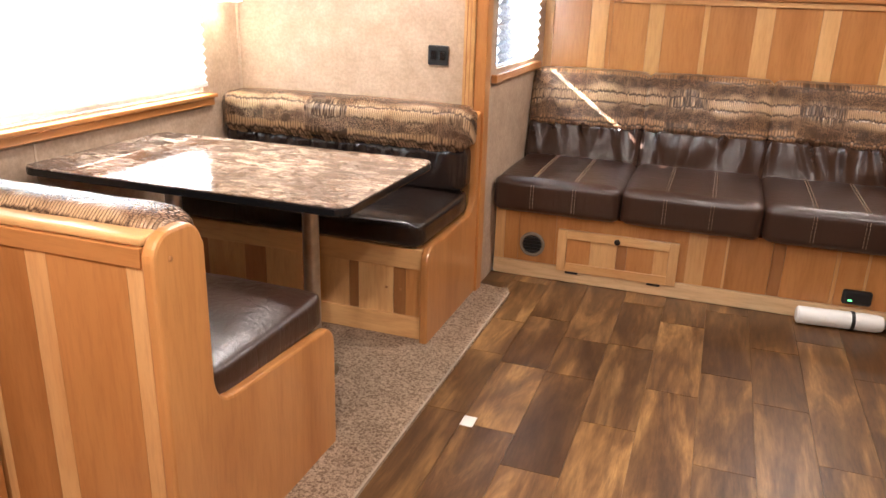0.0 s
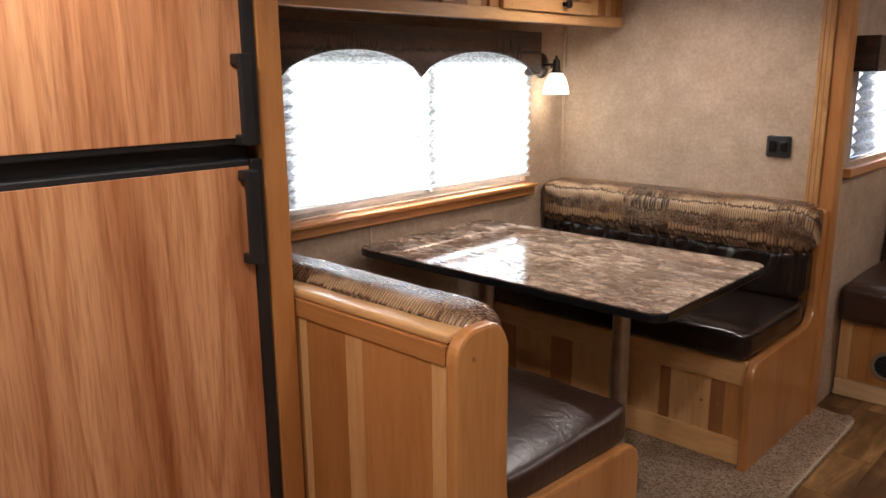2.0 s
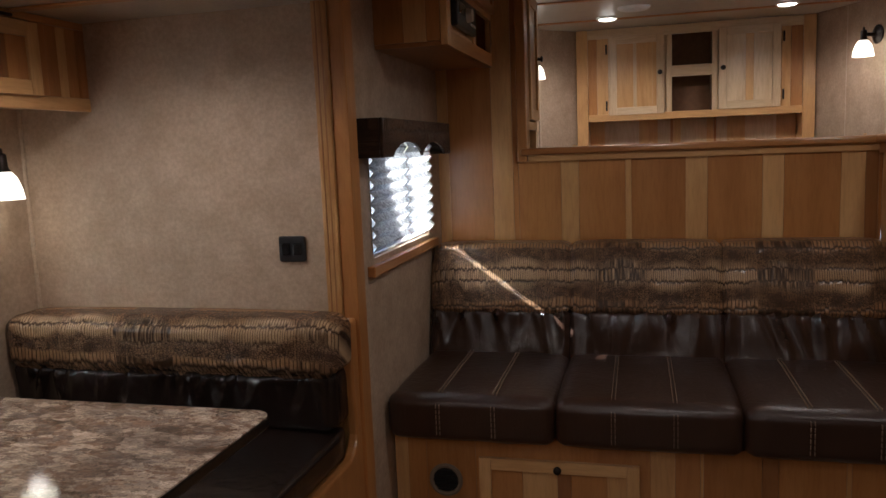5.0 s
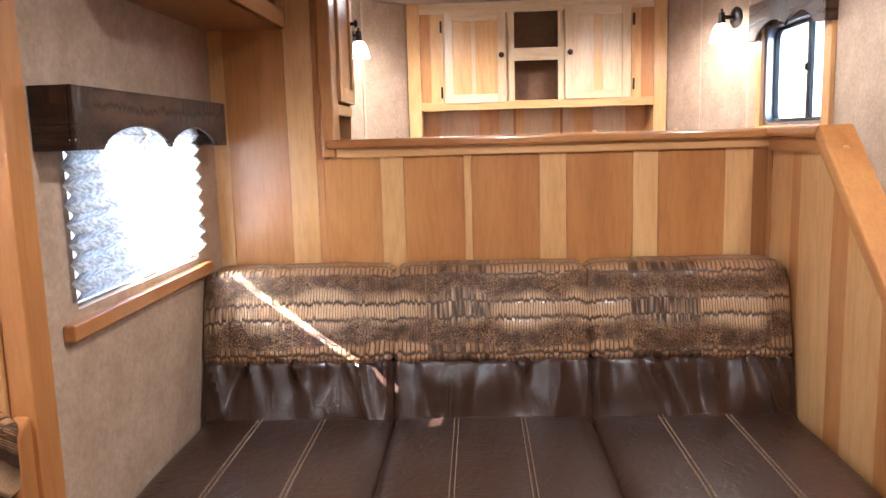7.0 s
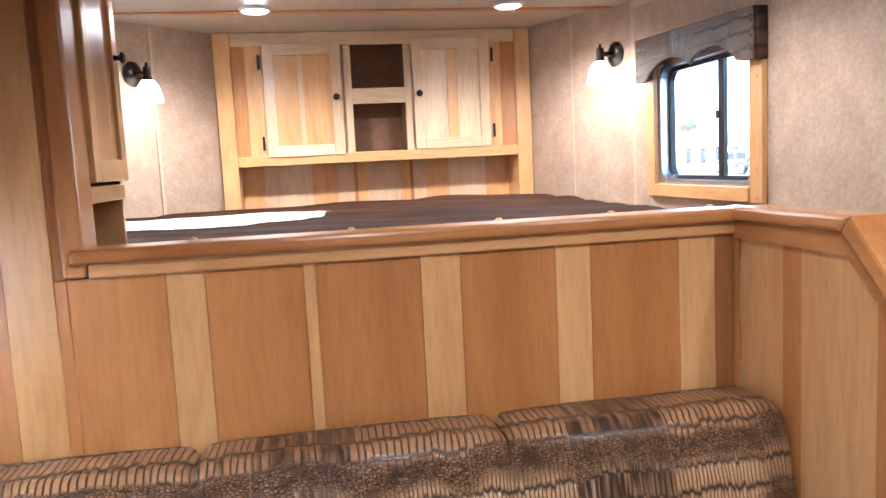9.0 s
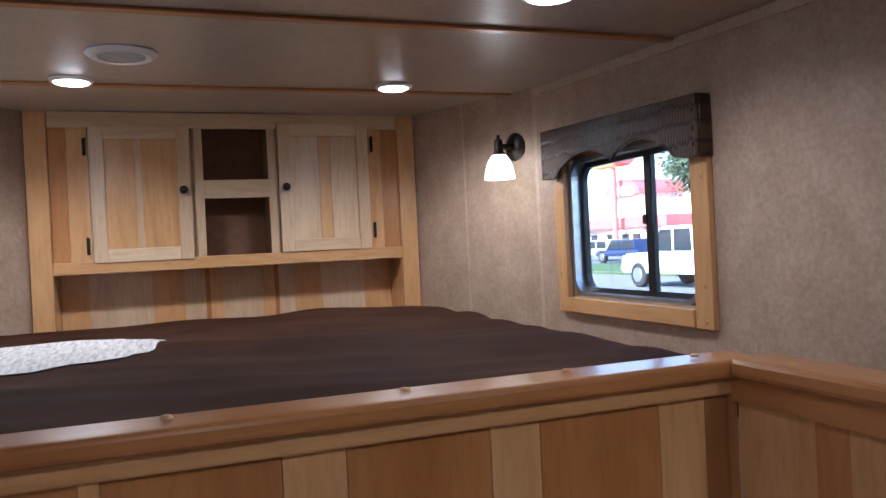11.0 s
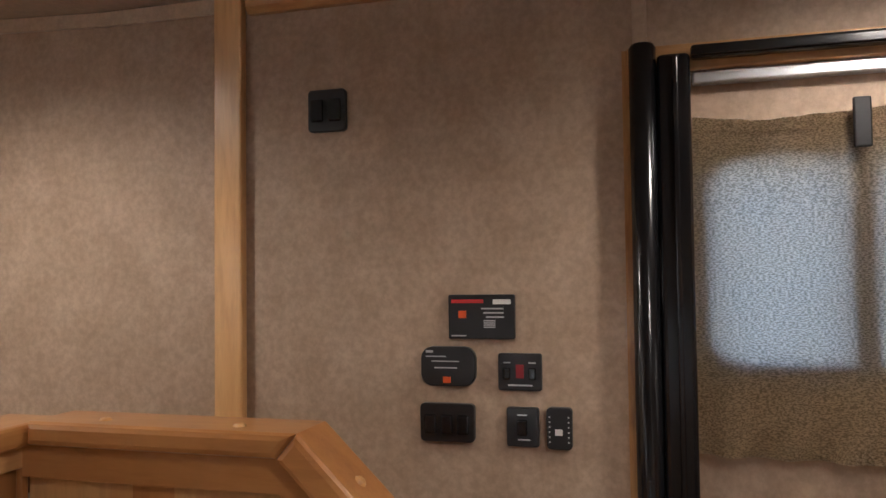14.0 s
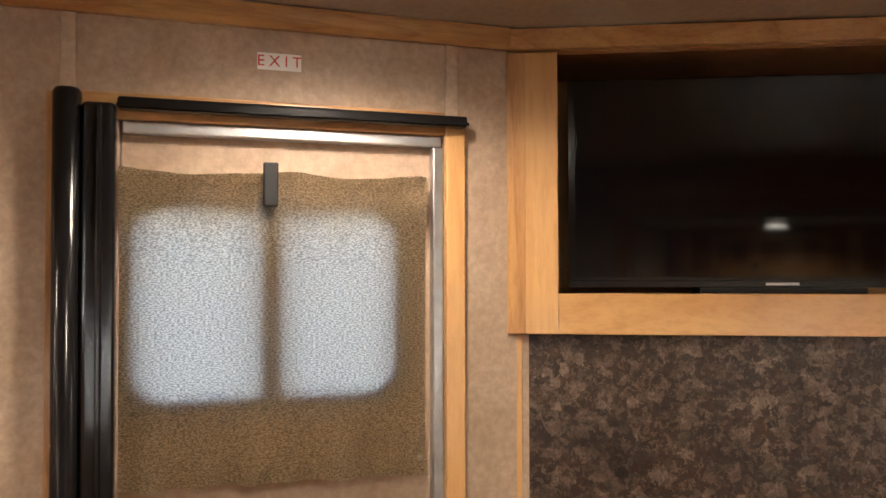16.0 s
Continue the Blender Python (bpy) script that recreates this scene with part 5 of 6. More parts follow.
boards(sp, "y", 2.81, 2.824, (LEFT + 0.001, -0.80, -0.72, -0.671), 1.7055, CEILING - 0.002, "DLD")
part("corner_stile", boxes((-0.67, -0.645, 2.808, 2.86, 1.69, CEILING - 0.002), bevel=0.003), PALE["z"], sp)
part("face_rail", boxes((-0.669, -0.648, 2.861, HALF - 0.001, 1.69, 1.745), bevel=0.003), PALE["y"], sp)
part("face_rail", boxes((-0.669, -0.648, 2.861, HALF - 0.001, 1.885, 1.915), bevel=0.003), PALE["y"], sp)
part("face_stile", boxes((-0.669, -0.648, 3.59, HALF - 0.001, 1.7455, 1.8845), bevel=0.003), PALE["z"], sp)
part("face_stile", boxes((-0.669, -0.648, 3.25, 3.30, 1.7455, 1.8845), bevel=0.003), PALE["z"], sp)
part("stereo_plate", boxes((-0.669, -0.655, 2.861, 3.25, 1.7455, 1.8845)), PALE["y"], sp)
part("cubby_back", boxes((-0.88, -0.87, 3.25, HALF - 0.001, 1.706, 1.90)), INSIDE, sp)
dsp = hpanel_door(sp, "x", -0.6475, 2.88, 3.60, 1.905, 2.03, 1, 0.035, "LDL")
knob(dsp, (-0.6275, 3.0, 1.93), (1, 0, 0), 0.014)
st = thing("car_stereo", "black car stereo with silver knob set in the cabinet", "stereo", (-0.65, 3.05, 1.76))
part("face", boxes((-0.6545, -0.63, 2.90, 3.22, 1.765, 1.87), bevel=0.006), BLACK, st)
part("volume_knob", lathe([(0.0, 0.022), (0.022, 0.02), (0.026, 0.0)], (-0.63, 3.06, 1.82), (1, 0, 0), 20), STEEL, st, smooth=True)
part("display", boxes((-0.6305, -0.6285, 2.93, 3.02, 1.81, 1.85)), SCREEN, st)
for i in range(4):
    part("button", boxes((-0.6305, -0.6265, 3.10 + i * 0.025, 3.118 + i * 0.025, 1.79, 1.80)), GREY, st)

# ---- switches and control panels ----


def plate_x(name, label, y0, y1, z0, z1, thick=0.012, r=0.008, base=RIGHT, out=-1, category="switch"):
    t = thing(name, label, category, (base, (y0 + y1) / 2, z0))
    a, b = sorted((base, base + out * thick))
    part("plate", prism(rounded(y0, y1, z0, z1, r), "x", a + 0.0003, b, 0.002), BLACK, t)
    return t


sw = thing("light_switch", "black double rocker switch on the beige end wall", "switch", (-1.1, END, 1.0), "light switches")
part("plate", prism(rounded(-1.145, -1.055, 1.008, 1.09, 0.008), "y", END - 0.012, END - 0.0005, 0.003), BLACK, sw)
for x in (-1.12, -1.08):
    part("rocker", boxes((x - 0.014, x + 0.014, END - 0.018, END - 0.0125, 1.03, 1.068), bevel=0.003), GLOSS_BLACK, sw)
s2 = plate_x("light_switch", "black double rocker switch on the beige side wall", 3.345, 3.417, 1.773, 1.849)
s2["group"] = "light switches"
for y in (3.364, 3.398):
    part("rocker", boxes((RIGHT - 0.018, RIGHT - 0.0125, y - 0.012, y + 0.012, 1.79, 1.83), bevel=0.003), GLOSS_BLACK, s2)


def ink(parent, y0, y1, z0, z1, mat=GREY, x=RIGHT - 0.0122, name="print_bar"):
    part(name, boxes((x - 0.0008, x, y0, y1, z0, z1)), mat, parent)


# each panel: y rises to the left as one faces the wall
g1 = plate_x("generator_panel", "black generator control panel with orange lit switch", 3.048, 3.161, 1.408, 1.482, r=0.003, category="control panel")
ink(g1, 3.10, 3.155, 1.468, 1.474, RED)
ink(g1, 3.054, 3.084, 1.466, 1.474, WHITE)
ink(g1, 3.13, 3.143, 1.443, 1.455, LED_ORANGE, name="switch_light")
for i, w in enumerate((0.038, 0.034, 0.03)):
    ink(g1, 3.066, 3.066 + w, 1.4575 - i * 0.007, 1.460 - i * 0.007)
for i in range(4):
    ink(g1, 3.08, 3.10, 1.4375 - i * 0.0035, 1.4395 - i * 0.0035)
ink(g1, 3.13, 3.155, 1.4125, 1.4145)
g2 = plate_x("propane_monitor", "black rounded monitor panel with an orange button", 3.115, 3.209, 1.329, 1.395, 0.016, 0.02, category="control panel")
ink(g2, 3.187, 3.20, 1.385, 1.389, x=RIGHT - 0.0162)
for z, a, b in ((1.378, 3.165, 3.20), (1.37, 3.142, 3.19), (1.359, 3.146, 3.185)):
    ink(g2, a, b, z, z + 0.0018, x=RIGHT - 0.0162)
ink(g2, 3.157, 3.17, 1.335, 1.345, LED_ORANGE, RIGHT - 0.0162, "button_light")
g3 = plate_x("heater_panel", "black water heater panel with two rockers and a red lamp", 3.005, 3.077, 1.324, 1.385, 0.012, 0.004, category="control panel")
for y in (3.02, 3.062):
    part("rocker", boxes((RIGHT - 0.016, RIGHT - 0.0123, y - 0.006, y + 0.006, 1.343, 1.362), bevel=0.002), GLOSS_BLACK, g3)
    ink(g3, y - 0.006, y + 0.006, 1.369, 1.371)
ink(g3, 3.034, 3.047, 1.345, 1.367, LED_RED, name="red_lamp")
ink(g3, 3.02, 3.06, 1.332, 1.3345)
g4 = plate_x("light_switch", "wide black triple rocker switch", 3.118, 3.212, 1.236, 1.30, 0.014, 0.008)
for y in (3.137, 3.165, 3.193):
    part("rocker", boxes((RIGHT - 0.019, RIGHT - 0.0143, y - 0.01, y + 0.01, 1.25, 1.282), bevel=0.003), GLOSS_BLACK, g4)
g5 = plate_x("awning_switch", "black awning rocker switch plate", 3.011, 3.064, 1.233, 1.297, 0.012, 0.004)
part("rocker", boxes((RIGHT - 0.018, RIGHT - 0.0123, 3.029, 3.046, 1.252, 1.278), bevel=0.003), GLOSS_BLACK, g5)
ink(g5, 3.03, 3.046, 1.284, 1.286)
ink(g5, 3.025, 3.045, 1.244, 1.246)
g6 = plate_x("fan_remote", "small black remote control in a wall holder", 2.957, 2.998, 1.232, 1.299, 0.016, 0.007, category="remote")
ink(g6, 2.972, 2.984, 1.255, 1.265, WHITE, RIGHT - 0.0162)
for i in range(6):
    ink(g6, 2.9915, 2.994, 1.243 + i * 0.008, 1.2455 + i * 0.008, x=RIGHT - 0.0162)
    ink(g6, 2.961, 2.9635, 1.243 + i * 0.008, 1.2455 + i * 0.008, x=RIGHT - 0.0162)

ex = thing("exit_sign", "small white exit sticker with red letters", "sign", (RIGHT, 2.51, 1.93))
part("sticker", boxes((RIGHT - 0.0016, RIGHT - 0.0003, 2.473, 2.547, 1.931, 1.96)), PAPER, ex)
txt = bpy.data.curves.new("letters", "FONT")
txt.body, txt.size, txt.align_x, txt.align_y, txt.extrude, txt.space_character = "EXIT", 0.027, "CENTER", "CENTER", 0.0002, 1.5
txt.materials.append(RED)
to = new("letters", txt)
to.matrix_world = Matrix.Translation((RIGHT - 0.0022, 2.51, 1.9455)) @ Matrix(((0, 0, -1, 0), (-1, 0, 0, 0), (0, 1, 0, 0), (0, 0, 0, 1)))
to.parent = ex
to.matrix_parent_inverse = ex.matrix_world.inverted()

# ---- entry door with roll screen and snapped curtain ----
door = thing("door_1", "entry door with a rounded window behind an olive privacy curtain", "door", (RIGHT + 0.05, 2.49, -0.05))
door["kind"] = "structure"
DX = RIGHT + 0.02
WY0, WY1, WZ0, WZ1 = 2.31, 2.74, 1.375, 1.69
leaf = bmesh.new()
for s in ((2.217, WY0, 0.0, 1.828), (WY1, 2.762, 0.0, 1.828), (WY0, WY1, 0.0, WZ0), (WY0, WY1, WZ1, 1.828)):
    box(leaf, DX, DX + 0.035, *s)
part("leaf", leaf, WALL, door, "beige door leaf")
for oy0, oy1 in ((WY0, 2.506), (2.538, WY1)):
    part("pane", boxes((DX + 0.016, DX + 0.02, oy0, oy1, WZ0, WZ1)), GLASS, door).visible_shadow = False
part("window_bar", boxes((DX - 0.003, DX + 0.03, 2.502, 2.542, WZ0, WZ1)), BLACK, door)
part("window_ring", ring(rounded(WY0 - 0.03, WY1 + 0.03, WZ0 - 0.03, WZ1 + 0.03, 0.06), rounded(WY0, WY1, WZ0, WZ1, 0.05), "x", DX - 0.004, DX - 0.0003), BLACK, door)
jamb = structure("trim_door", boxes((RIGHT - 0.016, RIGHT - 0.0005, 2.177, 2.214, 0, 1.862), bevel=0.003), PALE["z"], "pale wooden jamb round the entry door", "trim")
part("head", boxes((RIGHT - 0.014, RIGHT - 0.0005, 2.2145, 2.86, 1.831, 1.874), bevel=0.003), OAK["y"], jamb)
part("side_strip", boxes((RIGHT - 0.012, RIGHT - 0.0005, 2.8575, 2.868, 0, 1.87)), OAK["z"], jamb)
part("metal_head", boxes((RIGHT - 0.006, RIGHT + 0.018, 2.22, 2.76, 1.811, 1.8305), bevel=0.003), ALU, jamb, "silver aluminium door frame")
part("metal_side", boxes((RIGHT - 0.006, RIGHT + 0.018, 2.2165, 2.236, 0, 1.8105), bevel=0.003), ALU, jamb)
rs = thing("roll_screen", "black retractable screen housing beside the entry door", "screen door", (RIGHT - 0.03, 2.81, 0))
part("housing", lathe([(0.0, 0.0), (0.021, 0.0), (0.021, 1.866), (0.017, 1.872), (0.0, 1.873)], (RIGHT - 0.03, 2.836, 0.0), n=20), GLOSS_BLACK, rs, smooth=True)
part("pull_bar", boxes((RIGHT - 0.045, RIGHT - 0.012, 2.765, 2.8145, 0.0, 1.852), bevel=0.008, seg=3), GLOSS_BLACK, rs)
part("pull_rib", boxes((RIGHT - 0.052, RIGHT - 0.0455, 2.784, 2.792, 0.0, 1.845), bevel=0.002), GLOSS_BLACK, rs)
part("top_track", boxes((RIGHT - 0.04, RIGHT - 0.0165, 2.18, 2.764, 1.843, 1.864), bevel=0.005), GLOSS_BLACK, rs)
part("track_lip", boxes((RIGHT - 0.046, RIGHT - 0.0405, 2.18, 2.764, 1.846, 1.851)), GLOSS_BLACK, rs)

curt = thing("privacy_curtain", "olive brown snap-on privacy curtain lit through by the door window", "curtain", (RIGHT + 0.01, 2.5, 1.24))


def curtain(u, v):
    y, z = 2.25 + 0.513 * u, 1.235 + 0.52 * v
    edge = max(0.0, 1 - min(v, 1 - v) / 0.3)
    fold = 0.026 * edge * noise.noise(Vector((y * 16, z * 6 + y * 9, 0.0))) + 0.014 * edge * noise.noise(Vector((y * 34 + z * 20, z * 12, 3.0)))
    sag = -0.008 * math.sin(math.pi * u * 2) ** 2 * (1 if v > 0.95 else 0)
    return (RIGHT + 0.004 + fold - 0.012 * edge, y, z + sag - 0.01 * (1 - u) * (1 - v))


part("cloth", sheet(curtain, 60, 60), OLIVE, curt, smooth=True)
part("hem", sheet(lambda u, v: tuple(Vector(curtain(u, 0.965 + 0.035 * v)) - Vector((0.005, 0, 0))), 60, 2), OLIVE, curt)
part("hem", sheet(lambda u, v: tuple(Vector(curtain(u, 0.035 * v)) - Vector((0.005, 0, 0))), 60, 2), OLIVE, curt)
part("strap", boxes((RIGHT - 0.024, RIGHT - 0.016, 2.513, 2.538, 1.695, 1.77), bevel=0.003), BLACK, curt, "black hook strap")
for z in (1.745, 1.252):
    part("snap", lathe([(0.0, 0.005), (0.005, 0.004), (0.007, 0.0)], (RIGHT - 0.008, 2.262, z), (-1, 0, 0), 12), STEEL, curt, "steel snap", smooth=True)

# ---- television wall ----
TP, TD = Vector((1.33, 2.075)), Vector((-0.4, -0.915)).normalized()
TN = Vector((TD.y, -TD.x))


def tvp(s, out):
    """Plan point s along the television wall and out from it into the room."""
    p = TP + TD * s + TN * out
    return (p.x, p.y)


def tvbox(s0, s1, o0, o1, z0, z1, bevel=0.0):
    return prism([tvp(s0, o0), tvp(s1, o0), tvp(s1, o1), tvp(s0, o1)], "z", z0, z1, bevel)


structure("wall_television", tvbox(-0.05, 1.6, -0.32, -0.26, 0, CEILING), WALL, "wall behind the television cabinet", "wall")
structure("wall_right_rear", boxes((0.88, 0.94, REAR, 0.75, 0, CEILING)), WALL, "beige wall of the kitchen side", "wall")
splash = structure("wall_backsplash", tvbox(0.0, 1.3, -0.03, -0.012, 0.0, 1.467), SPLASH, "brown granite-look laminate backsplash", "wall")
part("edge_strip", tvbox(-0.001, 0.014, -0.0115, -0.002, 0.0, 1.467), PALE["z"], splash)
tvc = thing("television_cabinet", "angled hickory cabinet frame round a recessed television", "cabinet", (1.2, 1.7, 1.467))
part("side_stile", tvbox(-0.012, 0.022, -0.02, 0.012, 1.467, CEILING - 0.045, 0.002), OAK["z"], tvc)
part("face_stile", tvbox(0.0225, 0.082, -0.012, 0.01, 1.467, CEILING - 0.045, 0.002), PALE["z"], tvc)
part("face_stile", tvbox(0.95, 1.02, -0.012, 0.01, 1.467, CEILING - 0.045, 0.002), PALE["z"], tvc)
part("bottom_rail", tvbox(0.0825, 0.9495, -0.012, 0.01, 1.467, 1.543, 0.002), PALE["y"], tvc)
part("top_rail", tvbox(0.0825, 0.9495, -0.012, 0.01, 1.997, CEILING - 0.045, 0.002), OAK["y"], tvc)
part("crown", tvbox(-0.012, 1.1, -0.02, 0.022, CEILING - 0.042, CEILING - 0.002, 0.004), OAK["y"], tvc)
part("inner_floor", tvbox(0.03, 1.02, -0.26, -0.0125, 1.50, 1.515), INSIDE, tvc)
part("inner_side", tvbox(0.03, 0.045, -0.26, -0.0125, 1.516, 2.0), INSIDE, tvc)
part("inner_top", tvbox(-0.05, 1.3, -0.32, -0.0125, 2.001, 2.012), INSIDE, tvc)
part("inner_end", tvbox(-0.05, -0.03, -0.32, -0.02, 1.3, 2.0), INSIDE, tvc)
part("inner_back", tvbox(0.046, 1.0, -0.258, -0.25, 1.516, 2.0), PALE["z"], tvc)
tv = thing("television", "black flat-screen television with a glossy dark screen", "television", (1.15, 1.65, 1.516))
part("bezel", tvbox(0.105, 0.90, -0.085, -0.05, 1.553, 1.955, 0.004), GLOSS_BLACK, tv)
part("screen", tvbox(0.118, 0.887, -0.0495, -0.0485, 1.573, 1.943), SCREEN, tv)
part("lower_lip", tvbox(0.105, 0.90, -0.0485, -0.044, 1.553, 1.566, 0.001), GLOSS_BLACK, tv)
part("maker_mark", tvbox(0.47, 0.53, -0.0438, -0.0432, 1.557, 1.562), GREY, tv)
part("stand", tvbox(0.35, 0.65, -0.12, -0.04, 1.5155, 1.5525), BLACK, tv)

# ---- outside ----
GZ = -0.13
structure("ground", boxes((-300, 300, -300, 300, GZ - 0.2, GZ)), plain("asphalt", (0.16, 0.16, 0.16), 0.9, vary=0.25, scale=4.0), "grey parking lot asphalt", "ground")
structure("pavement_verge", boxes((18.5, 24, -10, 80, GZ, GZ + 0.12), bevel=0.03), plain("verge_grass", (0.06, 0.10, 0.03), 0.9, vary=0.4, scale=3.0), "grass verge beside the parking lot", "pavement")

CARGLASS = plain("tinted_glass", (0.02, 0.025, 0.03), 0.08, bumps=0)
TYRE = plain("tyre_rubber", (0.02, 0.02, 0.02), 0.8)


def vehicle(name, label, x, y, paint, length, pickup):
    """A vehicle seen from its side, nose along +Y."""
    v = thing(name, label, "car", (x, y, GZ))
    L, H = length, (1.9 if pickup else 1.45)
    h0 = GZ + 0.45
    bh = GZ + H * 0.58
    hw = 0.98
    body = [(y - L / 2, h0 + 0.1), (y - L / 2 + 0.1, h0), (y + L / 2 - 0.1, h0), (y + L / 2, h0 + 0.15), (y + L / 2 - 0.05, bh - 0.12), (y + L / 2 - 0.4, bh - 0.02), (y + L * 0.2, bh), (y - L / 2 + 0.02, bh)]
    part("body", prism(body, "x", x - hw, x + hw, 0.06), paint, v, smooth=True)
    r0 = y - L * (0.12 if pickup else 0.38)
    cab = [(r0 - 0.15, bh - 0.01), (y + L * 0.26, bh - 0.01), (y + L * 0.12, GZ + H), (r0, GZ + H)]
    part("cab", prism(cab, "x", x - hw + 0.08, x + hw - 0.08, 0.05), paint, v, smooth=True)
    zl, zh = bh + 0.04, GZ + H - 0.1
    mid = (r0 + y + L * 0.18) / 2
    for q in ([(r0, zl), (mid - 0.06, zl), (mid - 0.06, zh), (r0 + 0.05, zh)], [(mid + 0.06, zl), (y + L * 0.235, zl), (y + L * 0.13, zh), (mid + 0.06, zh)]):
        part("side_window", prism(q, "x", x - hw + 0.06, x - hw + 0.079), CARGLASS, v)
    for wy in (y - L * 0.30, y + L * 0.33):
        for s in (-1, 1):
            w = part("wheel", lathe([(0.0, 0.0), (0.36, 0.0), (0.40, 0.05), (0.40, 0.2), (0.36, 0.24), (0.0, 0.24)], (x + s * (hw - 0.2), wy, GZ + 0.4), (s, 0, 0), 24), TYRE, v, smooth=True)
            part("rim", lathe([(0.0, 0.03), (0.22, 0.03), (0.25, 0.0)], (x + s * (hw + 0.03), wy, GZ + 0.4), (s, 0, 0), 18), STEEL, w, smooth=True)
    part("bumper", boxes((x - hw + 0.02, x + hw - 0.02, y + L / 2 - 0.06, y + L / 2 + 0.08, h0 + 0.05, h0 + 0.28), bevel=0.04), STEEL, v)
    part("headlight", boxes((x - hw + 0.03, x - hw + 0.4, y + L / 2 - 0.12, y + L / 2 + 0.01, bh - 0.38, bh - 0.18), bevel=0.03), GLASS, v)
    return v


vehicle("pickup_truck", "white crew-cab pickup truck parked outside the window", 15.2, 21.4, WHITE_PAINT, 5.7, True)
vehicle("parked_car", "dark blue car parked across the lot", 26.5, 42.0, plain("blue_paint", (0.02, 0.03, 0.08), 0.25, bumps=0), 4.6, False)
vehicle("parked_car", "silver car parked across the lot", 28.5, 48.0, plain("silver_paint", (0.5, 0.5, 0.52), 0.3, bumps=0), 4.5, False)

rest = thing("restaurant", "white roadside restaurant with red roof bands and tower", "building", (45, 66, GZ))
CREAM = plain("cream_stucco", (0.7, 0.66, 0.58), 0.8)
ROOF = plain("red_roof", (0.6, 0.12, 0.11), 0.5)
part("wall", boxes((41, 50, 57, 80, GZ, 3.0)), CREAM, rest)
part("tower", boxes((40.4, 45, 60.4, 65.4, GZ, 5.6)), CREAM, rest)
part("roof_band", boxes((40.0, 50.5, 56.5, 80.5, 2.2, 3.2), bevel=0.1), ROOF, rest)
part("tower_cap", prism([(60.1, 5.3)] + arc(62.9, 5.3, 2.8, 1.4, 180, 0, 10)[1:-1] + [(65.7, 5.3)], "x", 40.0, 45.3), ROOF, rest)
part("tower_face", prism([(60.9, 5.2)] + arc(62.9, 5.2, 2.0, 0.9, 180, 0, 10)[1:-1] + [(64.9, 5.2)], "x", 39.9, 39.99), CREAM, rest)
for y in (57.6, 60.8, 62.6, 66, 69, 72, 75, 78):
    part("window", boxes((40.3 if 60.4 < y < 65 else 40.9, 41.02, y, y + 1.1, 0.1, 1.7)), CARGLASS, rest)
sign = thing("pole_sign", "tall roadside pole sign with a yellow and red drum", "sign", (39, 62.6, GZ))
part("pole", lathe([(0.0, 0.0), (0.28, 0.0), (0.26, 8.3), (0.0, 8.3)], (39, 62.6, GZ), n=16), ROOF, sign)
part("drum", lathe([(0.0, -0.4), (0.95, -0.4), (1.05, 0.0), (1.05, 3.4), (0.95, 3.6), (0.0, 3.6)], (39, 64.9, 8.8), (0, -1, 0), 20), plain("sign_yellow", (0.8, 0.62, 0.25), 0.5), sign)
part("drum_end", lathe([(1.07, 0.0), (1.07, 0.8), (0.9, 1.0), (0.0, 1.0)], (39, 61.4, 8.8), (0, -1, 0), 20), ROOF, sign)

LEAF = plain("leaf", (0.075, 0.10, 0.05), 0.7, vary=0.5, scale=2.0)
BARK = plain("bark", (0.14, 0.11, 0.09), 0.9)


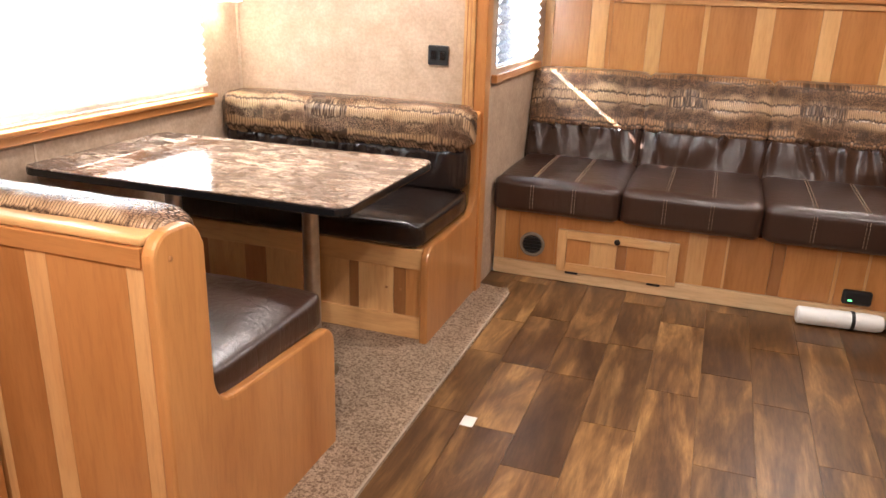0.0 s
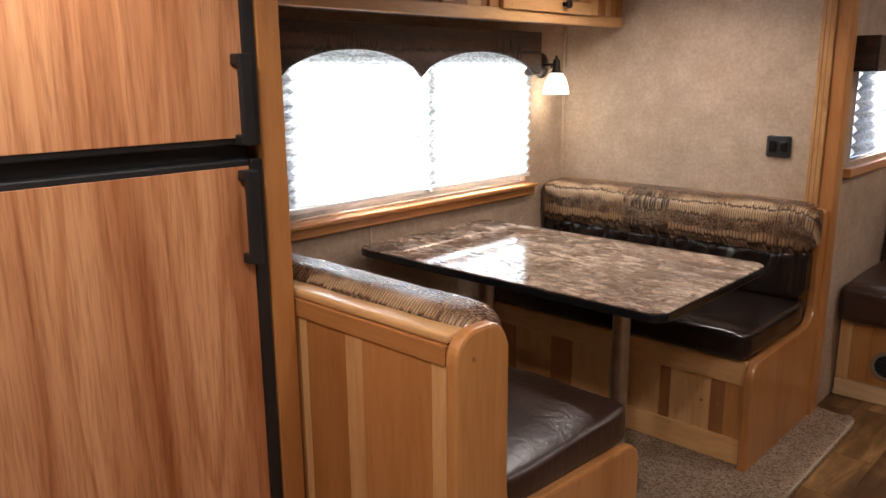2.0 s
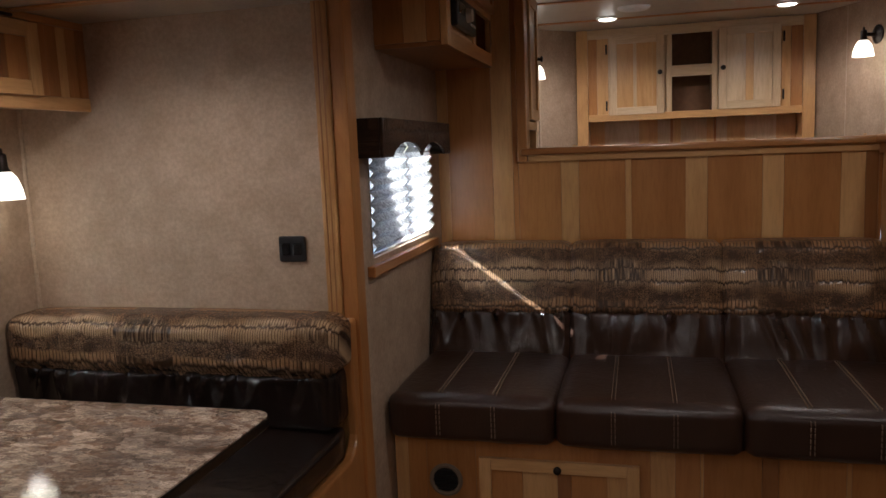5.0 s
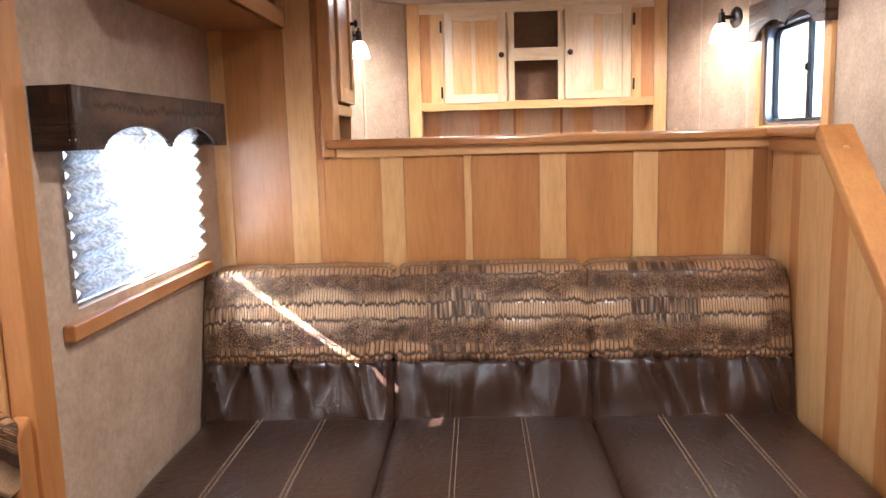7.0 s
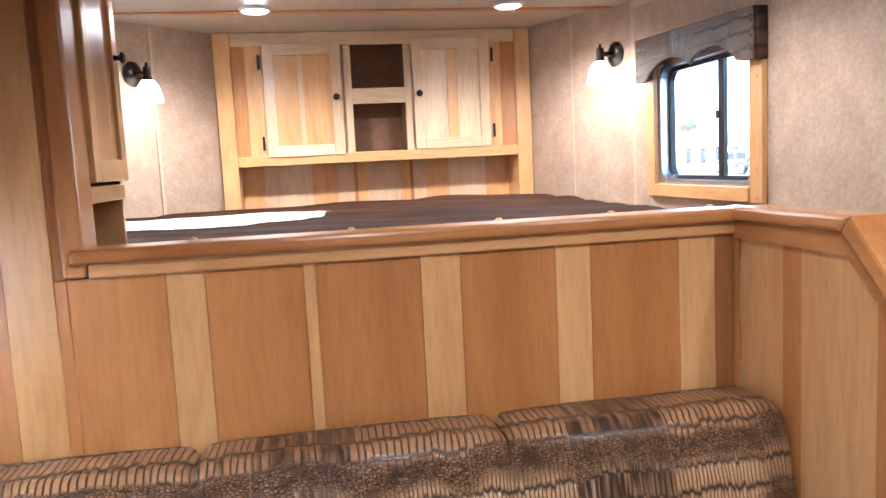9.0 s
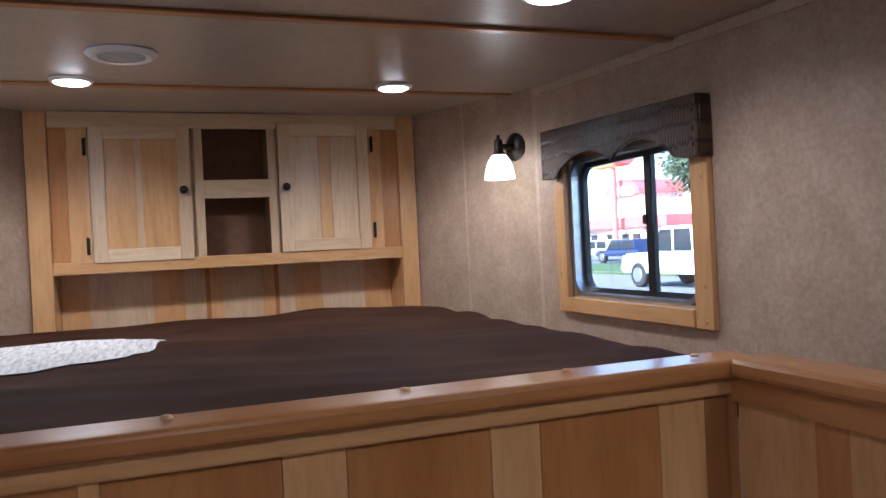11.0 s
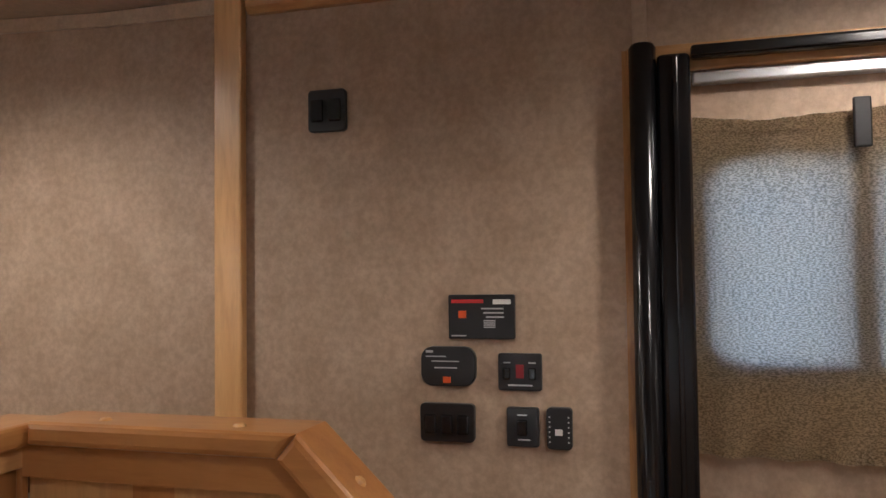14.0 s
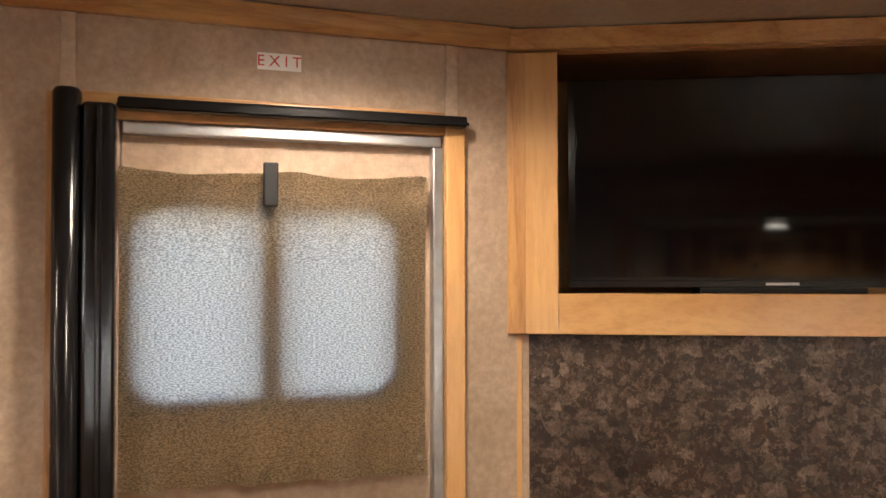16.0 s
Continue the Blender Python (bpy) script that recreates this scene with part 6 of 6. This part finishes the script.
def tree(x, y, height, spread, seed, leaves, label):
    rnd = random.Random(seed)
    t = thing("tree", label, "tree", (x, y, GZ), "trees")
    bm, tips = bmesh.new(), []

    def limb(p, d, length, r, depth):
        q = p + d * length
        up = d.normalized()
        a = up.orthogonal().normalized()
        b2 = up.cross(a)
        r2 = r * 0.62
        lo = [bm.verts.new(p + (a * math.cos(k * 1.2566) + b2 * math.sin(k * 1.2566)) * r) for k in range(5)]
        hi = [bm.verts.new(q + (a * math.cos(k * 1.2566) + b2 * math.sin(k * 1.2566)) * r2) for k in range(5)]
        for k in range(5):
            bm.faces.new((lo[k], lo[(k + 1) % 5], hi[(k + 1) % 5], hi[k]))
        if depth >= 2:
            tips.append(q)
        if depth < 5:
            for _ in range(3 if depth < 4 else 2):
                nd = (up + Vector((rnd.uniform(-1, 1), rnd.uniform(-1, 1), rnd.uniform(-0.25, 0.7))) * spread).normalized()
                limb(q, nd, length * rnd.uniform(0.6, 0.82), r2, depth + 1)

    limb(Vector((x, y, GZ)), Vector((0, 0, 1)), height * 0.24, height * 0.025, 0)
    part("trunk", bm, BARK, t)
    crown = bmesh.new()
    for q in tips:
        for _ in range(leaves):
            c = q + Vector((rnd.gauss(0, 0.35), rnd.gauss(0, 0.35), rnd.gauss(0, 0.3)))
            s = rnd.uniform(0.06, 0.14)
            a = Vector((rnd.uniform(-1, 1), rnd.uniform(-1, 1), rnd.uniform(-1, 1))).normalized()
            b2 = a.orthogonal().normalized()
            vs = [crown.verts.new(c + a * s), crown.verts.new(c + b2 * s * 0.5), crown.verts.new(c - a * s), crown.verts.new(c - b2 * s * 0.5)]
            crown.faces.new(vs)
    part("crown", crown, LEAF, t)


tree(22.5, 30.5, 8.0, 0.8, 4, 15, "half-bare spring tree with thin foliage")
tree(24.0, 28.0, 9.0, 0.8, 9, 9, "half-bare tree with thin foliage")
tree(44.0, 82.0, 7.0, 0.75, 14, 12, "tree beside the restaurant")

# ---- floor planks ----
PW, PL = 0.178, 0.92
rnd = random.Random(5)
plank_meshes = {}
row = 0
x = -0.955
while x < 1.30:
    y = REAR + 0.01 - rnd.uniform(0, PL)
    while y < 2.80:
        # printed lengths alternate between short and long
        ln = rnd.choice((0.32, 0.46, 0.62, 0.92))
        a, b = max(y, REAR), min(y + ln, 2.805)
        if b - a > 0.03:
            key = round(b - a, 3)
            if key not in plank_meshes:
                bm = boxes((0.0008, PW - 0.0008, 0.0008, b - a - 0.0008, -0.005, 0.0))
                me = bpy.data.meshes.new("plank")
                bm.to_mesh(me)
                bm.free()
                me.materials.append(PLANK)
                plank_meshes[key] = me
            p = new("plank", plank_meshes[key])
            p.parent = floor
            p.location = (x, a, 0)
        y += ln
    x += PW
    row += 1
